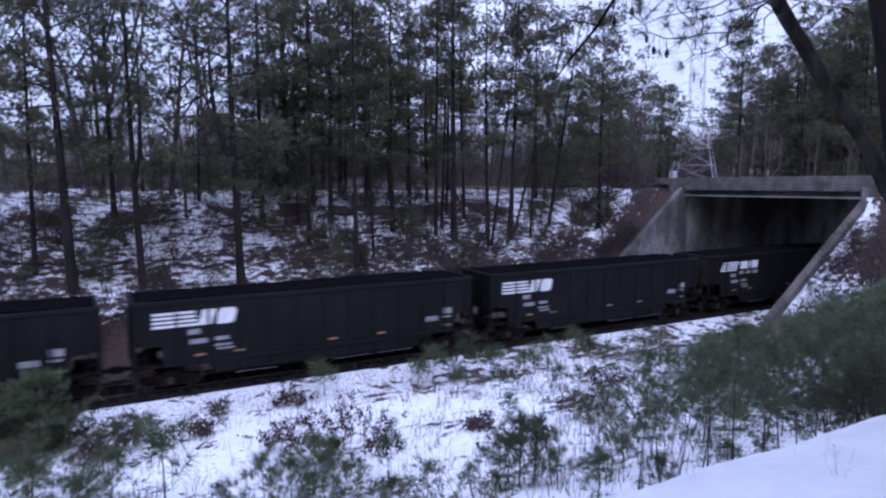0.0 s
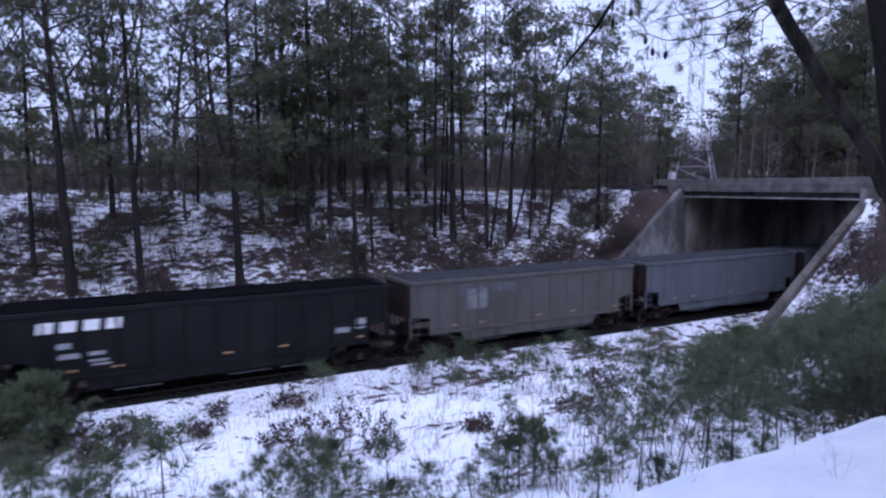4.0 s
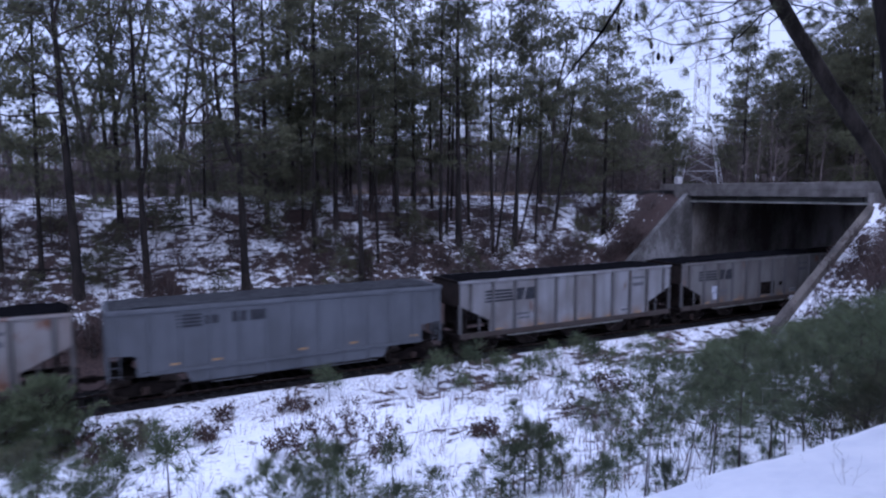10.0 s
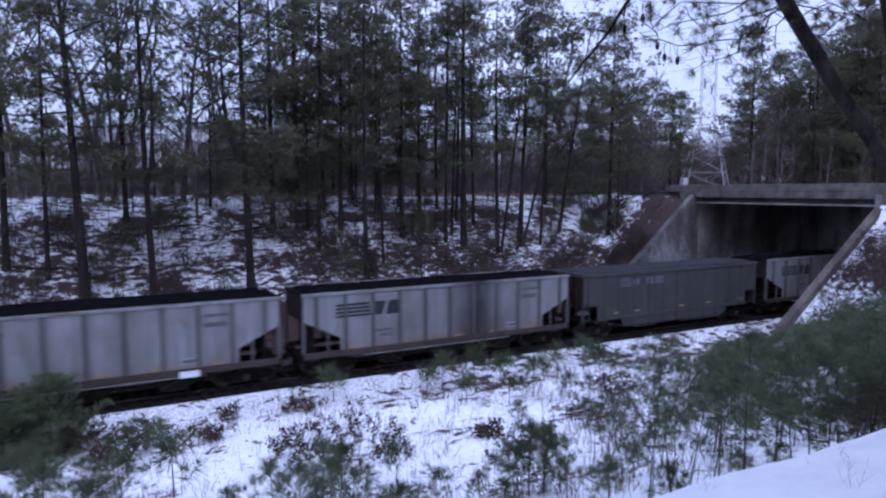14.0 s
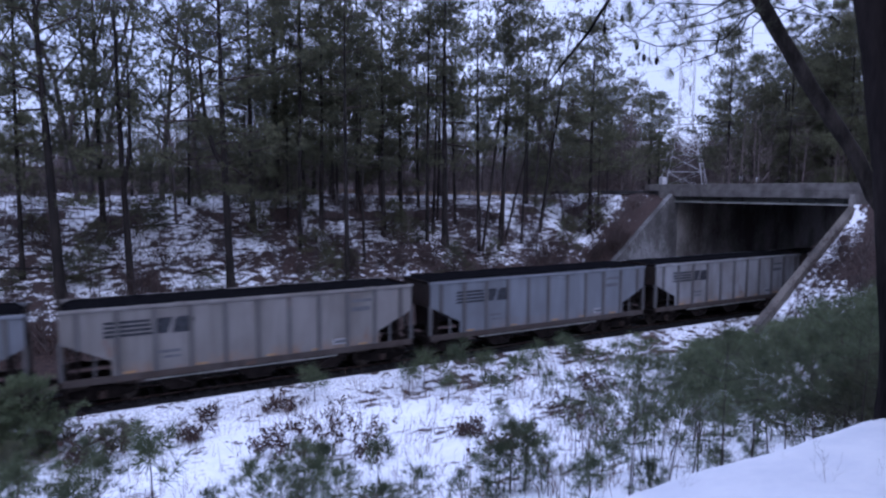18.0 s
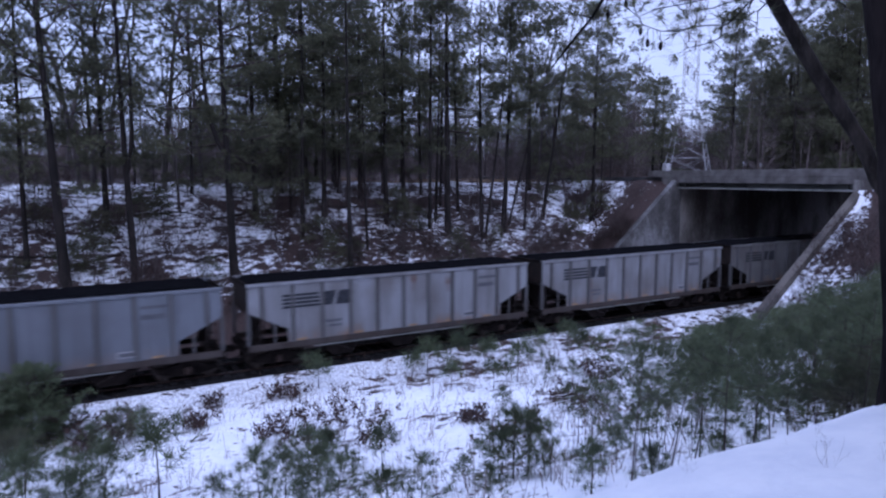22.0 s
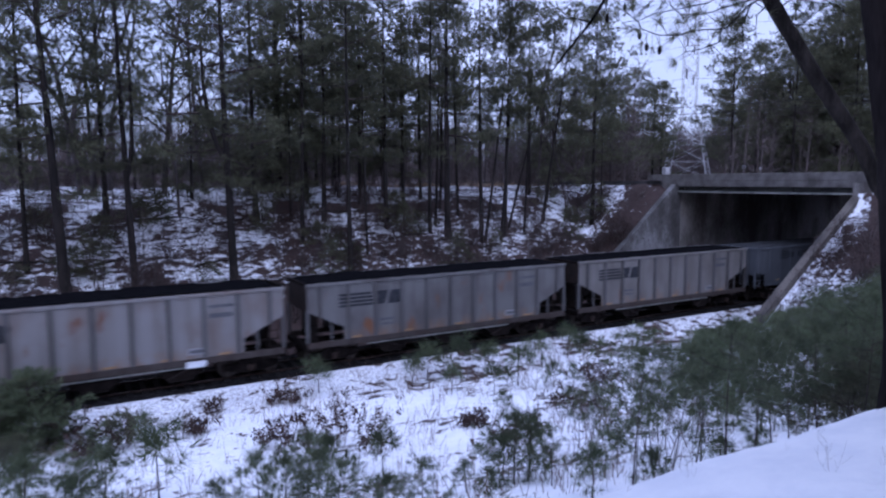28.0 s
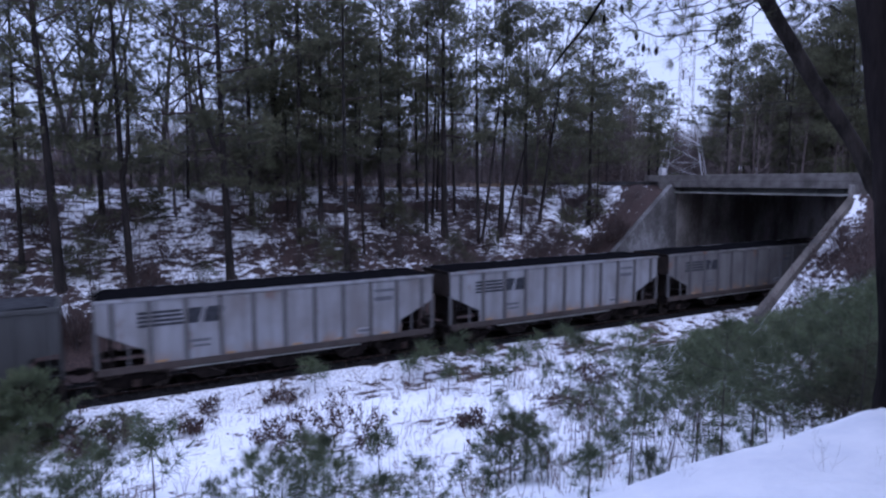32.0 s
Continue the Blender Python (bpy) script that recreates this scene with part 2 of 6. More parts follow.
M_ASPH = material("asphalt", [(0.04, 0.04, 0.042), (0.07, 0.07, 0.072)], 2, 0.9, bump=0.2)
# ballast and tie colours are near black to hold the train's shade
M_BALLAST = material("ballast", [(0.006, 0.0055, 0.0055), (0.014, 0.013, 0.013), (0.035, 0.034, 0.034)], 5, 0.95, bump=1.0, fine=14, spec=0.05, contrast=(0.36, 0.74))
M_TIE = material("shade_dark_creosoted_tie", [(0.006, 0.0052, 0.005), (0.017, 0.0145, 0.013)], 5, 0.95, bump=0.4, stretch=(1, 0.2, 1), vary=0.3)
M_RAIL = material("rusty_rail", [(0.03, 0.019, 0.015), (0.075, 0.05, 0.04)], 6, 0.7, 0.3, bump=0.1)
M_RAILTOP = material("polished_rail_head", [(0.4, 0.39, 0.38), (0.55, 0.54, 0.53)], 6, 0.25, 1.0, bump=0)
M_GALV = material("galvanised_steel", [(0.36, 0.37, 0.38), (0.55, 0.56, 0.57)], 3, 0.5, 0.5, bump=0)
M_LATTICE = material("weathered_galvanised_steel", [(0.34, 0.34, 0.35), (0.5, 0.5, 0.51)], 3, 0.7, 0.2, bump=0)
M_WIRE = material("black_cable", [(0.02, 0.02, 0.02), (0.03, 0.03, 0.03)], 3, 0.6, bump=0)


# ---- mesh helpers ----
def mesh_of(name, verts, faces, mats):
    me = bpy.data.meshes.new(name)
    me.from_pydata([tuple(v) for v in verts], [], [tuple(int(i) for i in q) for q in faces])
    for m in mats if isinstance(mats, (list, tuple)) else [mats]:
        me.materials.append(m)
    me.update()
    return me


def soup(name, verts, size, mat):
    """A mesh of loose polygons with `size` corners each, from one array of corners; quick for many thousands."""
    verts = np.asarray(verts, dtype=np.float32).reshape(-1, 3)
    n = len(verts) // size
    me = bpy.data.meshes.new(name)
    me.vertices.add(n * size)
    me.vertices.foreach_set("co", verts.ravel())
    me.loops.add(n * size)
    me.loops.foreach_set("vertex_index", np.arange(n * size, dtype=np.int32))
    me.polygons.add(n)
    me.polygons.foreach_set("loop_start", np.arange(0, n * size, size, dtype=np.int32))
    me.materials.append(mat)
    me.update(calc_edges=True)
    return me


def thing(name, label, category, at=None, group="", kind=""):
    ob = new(name)
    ob.empty_display_size = 0.2
    if at is not None:
        ob.matrix_basis = at
    return tagged(ob, label, category, group, kind)


def child(name, me, parent, label=""):
    ob = new(name, me)
    ob.parent = parent
    if label:
        ob["label"] = label
    return ob


def part(name, bm, mat, parent=None, label=""):
    """Links a bmesh as one mesh object under a thing or a part."""
    me = bpy.data.meshes.new(name)
    bmesh.ops.recalc_face_normals(bm, faces=bm.faces)
    bm.to_mesh(me)
    bm.free()
    me.materials.append(mat)
    return child(name, me, parent, label)


def box(bm, x0, x1, y0, y1, z0, z1, bevel=0.0):
    r = bmesh.ops.create_cube(bm, size=1, matrix=Matrix.Translation(((x0 + x1) / 2, (y0 + y1) / 2, (z0 + z1) / 2)) @ Matrix.Diagonal((x1 - x0, y1 - y0, z1 - z0, 1)))
    if bevel:
        edges = {e for v in r["verts"] for e in v.link_edges}
        bmesh.ops.bevel(bm, geom=list(edges), offset=bevel, segments=1, affect="EDGES")
    return bm


def boxm(*a, bevel=0.0):
    return box(bmesh.new(), *a, bevel=bevel)


def prism(bm, poly, lo, hi, axis="y"):
    """The polygon, given in the two other axes, drawn out along an axis."""
    def at(u, v, w):
        return {"y": (u, w, v), "x": (w, u, v), "z": (u, v, w)}[axis]
    a = [bm.verts.new(at(u, v, lo)) for u, v in poly]
    b = [bm.verts.new(at(u, v, hi)) for u, v in poly]
    bm.faces.new(a)
    bm.faces.new(b[::-1])
    for i in range(len(poly)):
        j = (i + 1) % len(poly)
        bm.faces.new((a[i], b[i], b[j], a[j]))
    return bm


def rod(bm, p, q, r, sides=6, r2=None):
    p, q = Vector(p), Vector(q)
    d = q - p
    m = Matrix.Translation((p + q) / 2) @ d.to_track_quat("Z", "Y").to_matrix().to_4x4()
    bmesh.ops.create_cone(bm, cap_ends=True, segments=sides, radius1=r, radius2=r if r2 is None else r2, depth=d.length, matrix=m)
    return bm


class Tubes:
    """Gathers tapered tubes along lines of points into one mesh."""

    def __init__(self):
        self.v, self.f = [], []

    def add(self, pts, radii, sides=5):
        pts = [Vector(p) for p in pts]
        base = len(self.v)
        for i, p in enumerate(pts):
            d = (pts[min(i + 1, len(pts) - 1)] - pts[max(i - 1, 0)]).normalized()
            side = d.cross(Vector((0.31, 0.87, 0.2))).normalized()
            up = d.cross(side)
            for k in range(sides):
                a = 2 * math.pi * k / sides
                self.v.append(p + (side * math.cos(a) + up * math.sin(a)) * radii[i])
        for i in range(len(pts) - 1):
            for k in range(sides):
                a, b = base + i * sides + k, base + i * sides + (k + 1) % sides
                self.f.append((a, b, b + sides, a + sides))
        self.f.append(tuple(base + (len(pts) - 1) * sides + k for k in range(sides)))

    def barky(self, pts, radii, sides=26, step=0.07, depth=0.1):
        """A stout trunk whose bark stands out in long uneven plates."""
        pts = [Vector(p) for p in pts]
        fine, rad = [], []
        for (p, q), (ra, rb) in zip(zip(pts, pts[1:]), zip(radii, radii[1:])):
            n = max(1, int((q - p).length / step))
            for k in range(n):
                fine.append(p.lerp(q, k / n))
                rad.append(ra + (rb - ra) * k / n)
        base = len(self.v)
        self.add(fine, rad, sides)
        for i in range(len(fine)):
            for k in range(sides):
                j = base + i * sides + k
                d = self.v[j] - fine[i]
                a = d.normalized()
                u = noise.noise((a.x * 4.5, a.y * 4.5, fine[i].z * 2.4)) + 0.6 * noise.noise((a.x * 9, a.y * 9, fine[i].z * 9))
                self.v[j] = fine[i] + d * (1 + depth * u)

    def mesh(self, name, mat, smooth=True):
        me = mesh_of(name, self.v, self.f, mat)
        if smooth:
            me.polygons.foreach_set("use_smooth", [True] * len(me.polygons))
        return me


# ---- ground ----
PROFILE = [(-300, 8.6), (-60, 7.6), (-31, 7.05), (-28.2, 7.0), (-27.35, 6.9), (-26.9, 6.58), (-25, 5.0), (-22, 3.1), (-16, 1.1), (-10, -0.05), (-5.4, -0.45), (-5.0, -0.66), (-3.6, -0.62),
           (-1.95, -0.13), (1.95, -0.13), (3.6, -0.6), (5.0, -0.65), (6.0, -0.4), (18.0, 6.35), (18.5, 6.95), (20.5, 7.3), (23, 7.9), (40, 8.2), (120, 8.8), (700, 10.0)]
PY, PZ = np.array(PROFILE).T
BRIDGE_X0, BRIDGE_X1, WALL_NEAR, WALL_FAR = 44.5, 74.0, -6.0, 8.6


def ground_z(x, y):
    """Height of the ground: the cut's cross-section, the road embankment, and unevenness."""
    z = float(np.interp(y, PY, PZ))
    if y > WALL_FAR + 0.3 or y < WALL_NEAR - 0.3:
        edge = max(BRIDGE_X0 - x, x - BRIDGE_X1, 0.0)
        if y > 0:
            z = max(z, min(8.35, 8.1 - 0.87 * edge))
        else:
            z = max(z, 8.35 if edge == 0 else 7.15 - 0.735 * edge)
    if abs(y) > 5:
        w = min(1.0, (abs(y) - 5) / 3)
        if -33 < y < -26:
            w *= 0.25
            z += 0.022 * noise.noise((x * 1.7, y * 1.7, 2.0)) + 0.012 * noise.noise((x * 4.1, y * 4.1, 9.0))
        far = 1.6 if y > 6 else 1.0
        z += w * far * (0.22 * noise.noise((x * 0.23, y * 0.23, 1.0)) + 0.10 * noise.noise((x * 0.8, y * 0.8, 4.0)))
        if 5 < y < 60 or -25 < y < -5:
            z += w * 0.06 * noise.noise((x * 2.3, y * 2.3, 7.0))
    return z


def spaced(parts):
    out = []
    for lo, hi, step in parts:
        out += list(np.arange(lo, hi - 1e-6, step))
    return out + [parts[-1][1]]


def build_ground():
    xs = spaced([(-500, -100, 50), (-100, -24, 4), (-24, 0, 0.45), (0, 8, 0.16), (8, 44, 0.45), (44, 70, 0.8), (70, 120, 5), (120, 900, 60)])
    ys = spaced([(-300, -60, 30), (-60, -33, 3), (-33, -29, 0.45), (-29, -26.6, 0.12), (-26.6, -6.4, 0.45), (-6.4, -6.2, 0.1), (-6.2, 8.8, 0.42), (8.8, 9.0, 0.1), (9.0, 34, 0.45), (34, 80, 3), (80, 700, 60)])
    nx = len(xs)
    verts = [(x, y, ground_z(x, y)) for y in ys for x in xs]
    faces = [(j * nx + i, j * nx + i + 1, (j + 1) * nx + i + 1, (j + 1) * nx + i) for j in range(len(ys) - 1) for i in range(nx - 1)]
    me = mesh_of("ground", verts, faces, M_GROUND)
    me.polygons.foreach_set("use_smooth", [True] * len(me.polygons))
    tagged(new("ground", me), "snow-covered ground with brown leaf litter, cut for the railway", "ground", kind="structure")


build_ground()


# ---- track ----
def build_track():
    track = thing("railway_track", "single railway track on snowy ballast, darkened as train shade", "railway track", kind="structure")
    bm = bmesh.new()
    prism(bm, [(-2.6, -0.5), (-1.7, -0.1), (1.7, -0.1), (2.6, -0.5)], -300, 800, "x")
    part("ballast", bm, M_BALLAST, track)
    for s in (-1, 1):
        bm = bmesh.new()
        c = s * 0.7525
        prism(bm, [(c - 0.07, -0.16), (c + 0.07, -0.16), (c + 0.07, -0.145), (c + 0.012, -0.13), (c + 0.012, -0.045), (c + 0.036, -0.035), (c + 0.036, -0.004), (c - 0.036, -0.004), (c - 0.036, -0.035), (c - 0.012, -0.045), (c - 0.012, -0.13), (c - 0.07, -0.145)], -300, 800, "x")
        rail = part("rail", bm, M_RAIL, track)
        bm = boxm(-300, 800, c - 0.03, c + 0.03, -0.004, 0.0)
        part("rail_head", bm, M_RAILTOP, rail)
    bm = boxm(-0.115, 0.115, -1.3, 1.3, -0.28, -0.07, bevel=0.012)
    me = bpy.data.meshes.new("tie")
    bm.to_mesh(me)
    bm.free()
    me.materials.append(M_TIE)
    for i in range(150):
        ob = child("tie", me, track)
        ob.location = (-22 + i * 0.55, random.uniform(-0.04, 0.04), random.uniform(-0.015, 0.01))
    return track


build_track()


# ---- bridge ----
def build_bridge():
    br = thing("road_bridge", "weathered concrete road bridge with dark steel girders over the track", "bridge", kind="structure")
    x0, x1 = BRIDGE_X0, BRIDGE_X1
    # abutments with bearing seats
    for nm, y0, y1 in (("far_abutment", WALL_FAR, WALL_FAR + 1.2), ("near_abutment", WALL_NEAR - 1.2, WALL_NEAR)):
        bm = boxm(x0 + 0.1, x1 - 0.1, y0, y1, -1.0, 7.6, bevel=0.03)
        part(nm, bm, M_CONC, br, "stained concrete abutment wall")
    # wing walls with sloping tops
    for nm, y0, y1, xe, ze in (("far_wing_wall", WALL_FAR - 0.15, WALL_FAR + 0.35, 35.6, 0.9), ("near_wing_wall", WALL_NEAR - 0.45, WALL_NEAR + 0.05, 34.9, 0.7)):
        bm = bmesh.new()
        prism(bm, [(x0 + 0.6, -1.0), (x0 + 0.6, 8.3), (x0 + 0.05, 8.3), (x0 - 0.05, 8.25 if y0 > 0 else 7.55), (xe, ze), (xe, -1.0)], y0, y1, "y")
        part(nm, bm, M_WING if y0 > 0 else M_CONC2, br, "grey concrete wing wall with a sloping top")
    # end pier faces next to the girders
    for y0, y1 in ((WALL_FAR - 0.1, WALL_FAR + 1.25), (WALL_NEAR - 1.25, WALL_NEAR + 0.1)):
        part("bearing_block", boxm(x0 - 0.05, x0 + 0.5, y0, y1, 7.35, 8.38, bevel=0.03), M_CONC, br)
    # girders
    for i in range(5):
        gx = x0 + 0.35 + i * (x1 - x0 - 0.7) / 4
        bm = bmesh.new()
        box(bm, gx - 0.02, gx + 0.02, WALL_NEAR - 0.6, WALL_FAR + 0.6, 7.66, 8.3)
        box(bm, gx - 0.2, gx + 0.2, WALL_NEAR - 0.6, WALL_FAR + 0.6, 8.27, 8.31)
        if i in (0, 4):
            for k in range(8):
                yy = WALL_NEAR + 0.5 + k * 1.9
                box(bm, gx - 0.15, gx + 0.15, yy - 0.01, yy + 0.01, 7.67, 8.27)
        girder = part("girder", bm, M_STEELG, br, "dark painted steel girder")
        part("bottom_flange", boxm(gx - 0.24, gx + 0.24, WALL_NEAR - 0.6, WALL_FAR + 0.6, 7.56, 7.68, bevel=0.01), M_FLANGE, girder, "pale bottom flange, highlight in its colour")
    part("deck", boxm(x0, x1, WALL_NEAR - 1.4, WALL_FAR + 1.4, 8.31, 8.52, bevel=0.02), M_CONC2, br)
    for xa, xb in ((x0 - 0.05, x0 + 0.02), (x1 - 0.02, x1 + 0.05)):
        part("fascia", boxm(xa, xb, WALL_NEAR - 1.4, WALL_FAR + 1.4, 8.06, 8.52, bevel=0.01), M_PARAPET, br, "stained concrete deck edge")
    for gx in (x0 + 0.12, x1 - 0.12):
        part("parapet", boxm(gx - 0.14, gx + 0.14, WALL_NEAR - 3.0, WALL_FAR + 3.0, 8.521, 9.08, bevel=0.03), M_PARAPET, br, "stained concrete parapet")
    return br


build_bridge()
tagged(part("road", boxm(BRIDGE_X0 + 0.3, BRIDGE_X1 - 0.3, -58, 58, 8.2, 8.53), M_ASPH, None), "grey asphalt road over the bridge", "road", kind="structure")

# ---- the train ----
def paint(name, light, dark, streak, rust=(0.16, 0.075, 0.04), amount=0.0, soot=None, edge=0.0):
    """Weathered car paint: vertical streaks, grime and spots of rust."""
    m = bpy.data.materials.new(name)
    m.use_nodes = True
    n, l = m.node_tree.nodes, m.node_tree.links
    b = n["Principled BSDF"]
    b.inputs["Roughness"].default_value = 0.66
    b.inputs["Specular IOR Level"].default_value = 0.14
    co = n.new("ShaderNodeTexCoord").outputs["Object"]
    info = n.new("ShaderNodeObjectInfo").outputs["Random"]
    off = n.new("ShaderNodeVectorMath")
    off.operation = "ADD"
    sc = n.new("ShaderNodeMath")
    sc.operation = "MULTIPLY"
    sc.inputs[1].default_value = 37.0
    l.new(info, sc.inputs[0])
    l.new(co, off.inputs[0])
    l.new(sc.outputs[0], off.inputs[1])

    def tex(scale, stretch, detail=5):
        mp = n.new("ShaderNodeMapping")
        mp.inputs["Scale"].default_value = stretch
        l.new(off.outputs[0], mp.inputs["Vector"])
        t = n.new("ShaderNodeTexNoise")
        t.inputs["Scale"].default_value, t.inputs["Detail"].default_value = scale, detail
        l.new(mp.outputs[0], t.inputs["Vector"])
        return t.outputs["Fac"]

    def ramp(v, lo, hi):
        r = n.new("ShaderNodeMapRange")
        r.inputs["From Min"].default_value, r.inputs["From Max"].default_value = lo, hi
        l.new(v, r.inputs["Value"])
        return r.outputs[0]

    def mix(f, a, c):
        k = n.new("ShaderNodeMix")
        k.data_type = "RGBA"
        l.new(f, k.inputs["Factor"])
        for key, v in (("A", a), ("B", c)):
            if isinstance(v, tuple):
                k.inputs[key].default_value = (*v, 1)
            else:
                l.new(v, k.inputs[key])
        return k.outputs["Result"]

    s = ramp(tex(2.2, (1, 1, 0.12)), 0.42, 0.72)
    col = mix(s, light, dark)
    big = ramp(tex(0.55, (1, 1, 0.8)), 0.45, 0.75)
    col = mix(big, col, streak)
    r = ramp(tex(1.1, (1, 1, 0.5)), 0.66 - amount, 0.78 - amount)
    col = mix(r, col, rust)
    if edge:
        at = n.new("ShaderNodeSeparateXYZ")
        l.new(co, at.inputs[0])
        low = ramp(at.outputs["Z"], 1.75, 1.15)
        creep = n.new("ShaderNodeMath")
        creep.operation = "MULTIPLY"
        l.new(low, creep.inputs[0])
        l.new(ramp(tex(1.5, (1, 1, 0.7)), 0.42, 0.62), creep.inputs[1])
        share = n.new("ShaderNodeMath")
        share.operation = "MULTIPLY"
        share.inputs[1].default_value = edge
        l.new(creep.outputs[0], share.inputs[0])
        col = mix(share.outputs[0], col, (0.2, 0.115, 0.062))
    if soot:
        xyz = n.new("ShaderNodeSeparateXYZ")
        l.new(co, xyz.inputs[0])
        far = n.new("ShaderNodeMath")
        far.operation = "SUBTRACT"
        far.inputs[1].default_value = soot[0]
        l.new(xyz.outputs["X"], far.inputs[0])
        away = n.new("ShaderNodeMath")
        away.operation = "ABSOLUTE"
        l.new(far.outputs[0], away.inputs[0])
        blur = n.new("ShaderNodeMath")
        blur.operation = "MULTIPLY_ADD"
        blur.inputs[1].default_value = 1.6
        l.new(tex(1.3, (1, 1, 0.4)), blur.inputs[0])
        l.new(away.outputs[0], blur.inputs[2])
        col = mix(ramp(blur.outputs[0], soot[1] + 1.5, 0.7), col, (0.03, 0.029, 0.029))
    l.new(col, b.inputs["Base Color"])
    bp = n.new("ShaderNodeBump")
    bp.inputs["Strength"].default_value, bp.inputs["Distance"].default_value = 0.15, 0.03
    l.new(tex(1.4, (1, 1, 1)), bp.inputs["Height"])
    l.new(bp.outputs[0], b.inputs["Normal"])
    return m


P_CLEAN = paint("clean_light_grey_paint", (0.228, 0.231, 0.242), (0.151, 0.149, 0.150), (0.136, 0.125, 0.120), (0.116, 0.066, 0.044), amount=0.015, edge=0.75)
P_SOOT = paint("soot_streaked_paint", (0.216, 0.217, 0.225), (0.155, 0.153, 0.154), (0.138, 0.129, 0.125), amount=-0.01, soot=(1.6, 1.3), edge=0.75)
P_BLUE = paint("cool_grey_paint", (0.147, 0.157, 0.176), (0.113, 0.120, 0.132), (0.109, 0.112, 0.124), amount=-0.08, edge=0.35)
P_WARM = paint("dusty_tan_grey_paint", (0.173, 0.163, 0.156), (0.124, 0.116, 0.107), (0.113, 0.101, 0.093), amount=0.0, edge=0.75)
P_DIRTY = paint("grimy_grey_paint", (0.144, 0.140, 0.137), (0.100, 0.095, 0.093), (0.082, 0.073, 0.071), amount=0.02, edge=0.75)
P_RUSTY = paint("rust_stained_paint", (0.208, 0.201, 0.198), (0.156, 0.144, 0.136), (0.143, 0.112, 0.097), (0.130, 0.055, 0.029), amount=0.05, edge=0.75)
P_ALU = paint("dull_aluminium", (0.097, 0.104, 0.117), (0.078, 0.083, 0.093), (0.070, 0.075, 0.082), amount=-0.2)
P_ALU2 = paint("dark_dull_aluminium", (0.056, 0.057, 0.056), (0.043, 0.044, 0.043), (0.041, 0.04, 0.038), amount=-0.2)
P_TAN = paint("dusty_tan_aluminium", (0.092, 0.086, 0.078), (0.072, 0.067, 0.06), (0.064, 0.058, 0.052), amount=-0.1)
P_BLACK = paint("black_car_paint", (0.0055, 0.0055, 0.0065), (0.008, 0.008, 0.009), (0.012, 0.0115, 0.0115), (0.022, 0.017, 0.015), amount=-0.05)
# darker than the panels: grime, plus the posts' shaded sides put into the colour
P_POST = paint("post_grime_and_shade", (0.103, 0.101, 0.102), (0.066, 0.063, 0.063), (0.078, 0.071, 0.066), amount=-0.02)
P_SILL = paint("grimy_sill_paint", (0.06, 0.05, 0.045), (0.038, 0.03, 0.026), (0.05, 0.036, 0.03), amount=0.0)
# grime taken down to near black, with the shade under the cars in it
M_UNDER = material("grimy_shaded_underframe", [(0.006, 0.005, 0.0048), (0.018, 0.014, 0.0125)], 3, 0.95, bump=0.3, spec=0.05)
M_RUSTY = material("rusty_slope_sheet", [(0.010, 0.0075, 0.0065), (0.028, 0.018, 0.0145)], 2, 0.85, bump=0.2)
M_COAL = material("coal", [(0.003, 0.003, 0.0035), (0.009, 0.009, 0.0105)], 6, 1.0, bump=1.0, fine=30, spec=0.0)
M_COALG = material("dusty_coal", [(0.02, 0.021, 0.023), (0.05, 0.052, 0.056)], 5, 0.95, bump=1.0, fine=30, spec=0.08)
M_WHEEL = material("wheel_steel", [(0.03, 0.024, 0.02), (0.1, 0.08, 0.07)], 4, 0.6, 0.6, bump=0.1)
M_INK = material("dark_lettering", [(0.012, 0.013, 0.017), (0.032, 0.034, 0.04)], 4, 0.7, bump=0)
M_PALE = material("pale_lettering", [(0.2, 0.2, 0.21), (0.32, 0.32, 0.33)], 4, 0.7, bump=0)
M_FAINT = material("faded_lettering", [(0.065, 0.067, 0.075), (0.11, 0.112, 0.12)], 4, 0.7, bump=0)
M_WHITE = material("white_lettering", [(0.62, 0.62, 0.62), (0.78, 0.78, 0.78)], 4, 0.7, bump=0)
M_SCRAWL = material("chalky_scrawl", [(0.3, 0.32, 0.38), (0.45, 0.47, 0.53)], 4, 0.8, bump=0)
M_PATCH = material("pale_patch_paint", [(0.12, 0.12, 0.12), (0.19, 0.19, 0.19)], 3, 0.8, bump=0)
M_AMBER = material("amber_reflector", [(0.22, 0.13, 0.06), (0.34, 0.21, 0.1)], 6, 0.4, bump=0)
M_PLATE = material("pale_plate", [(0.6, 0.62, 0.66), (0.75, 0.77, 0.8)], 4, 0.5, bump=0)

SIDE = -1.5


def decal(parent, name, polys, mat, y=SIDE - 0.012, label=""):
    """Paint on the side that faces the camera: thin raised shapes in x and z."""
    for poly in polys:
        part(name, prism(bmesh.new(), poly, y - 0.004, y, "y"), mat, parent, label)


def rect(x, z, w, h, lean=0.0):
    return [(x, z), (x + w, z), (x + w + lean, z + h), (x + lean, z + h)]


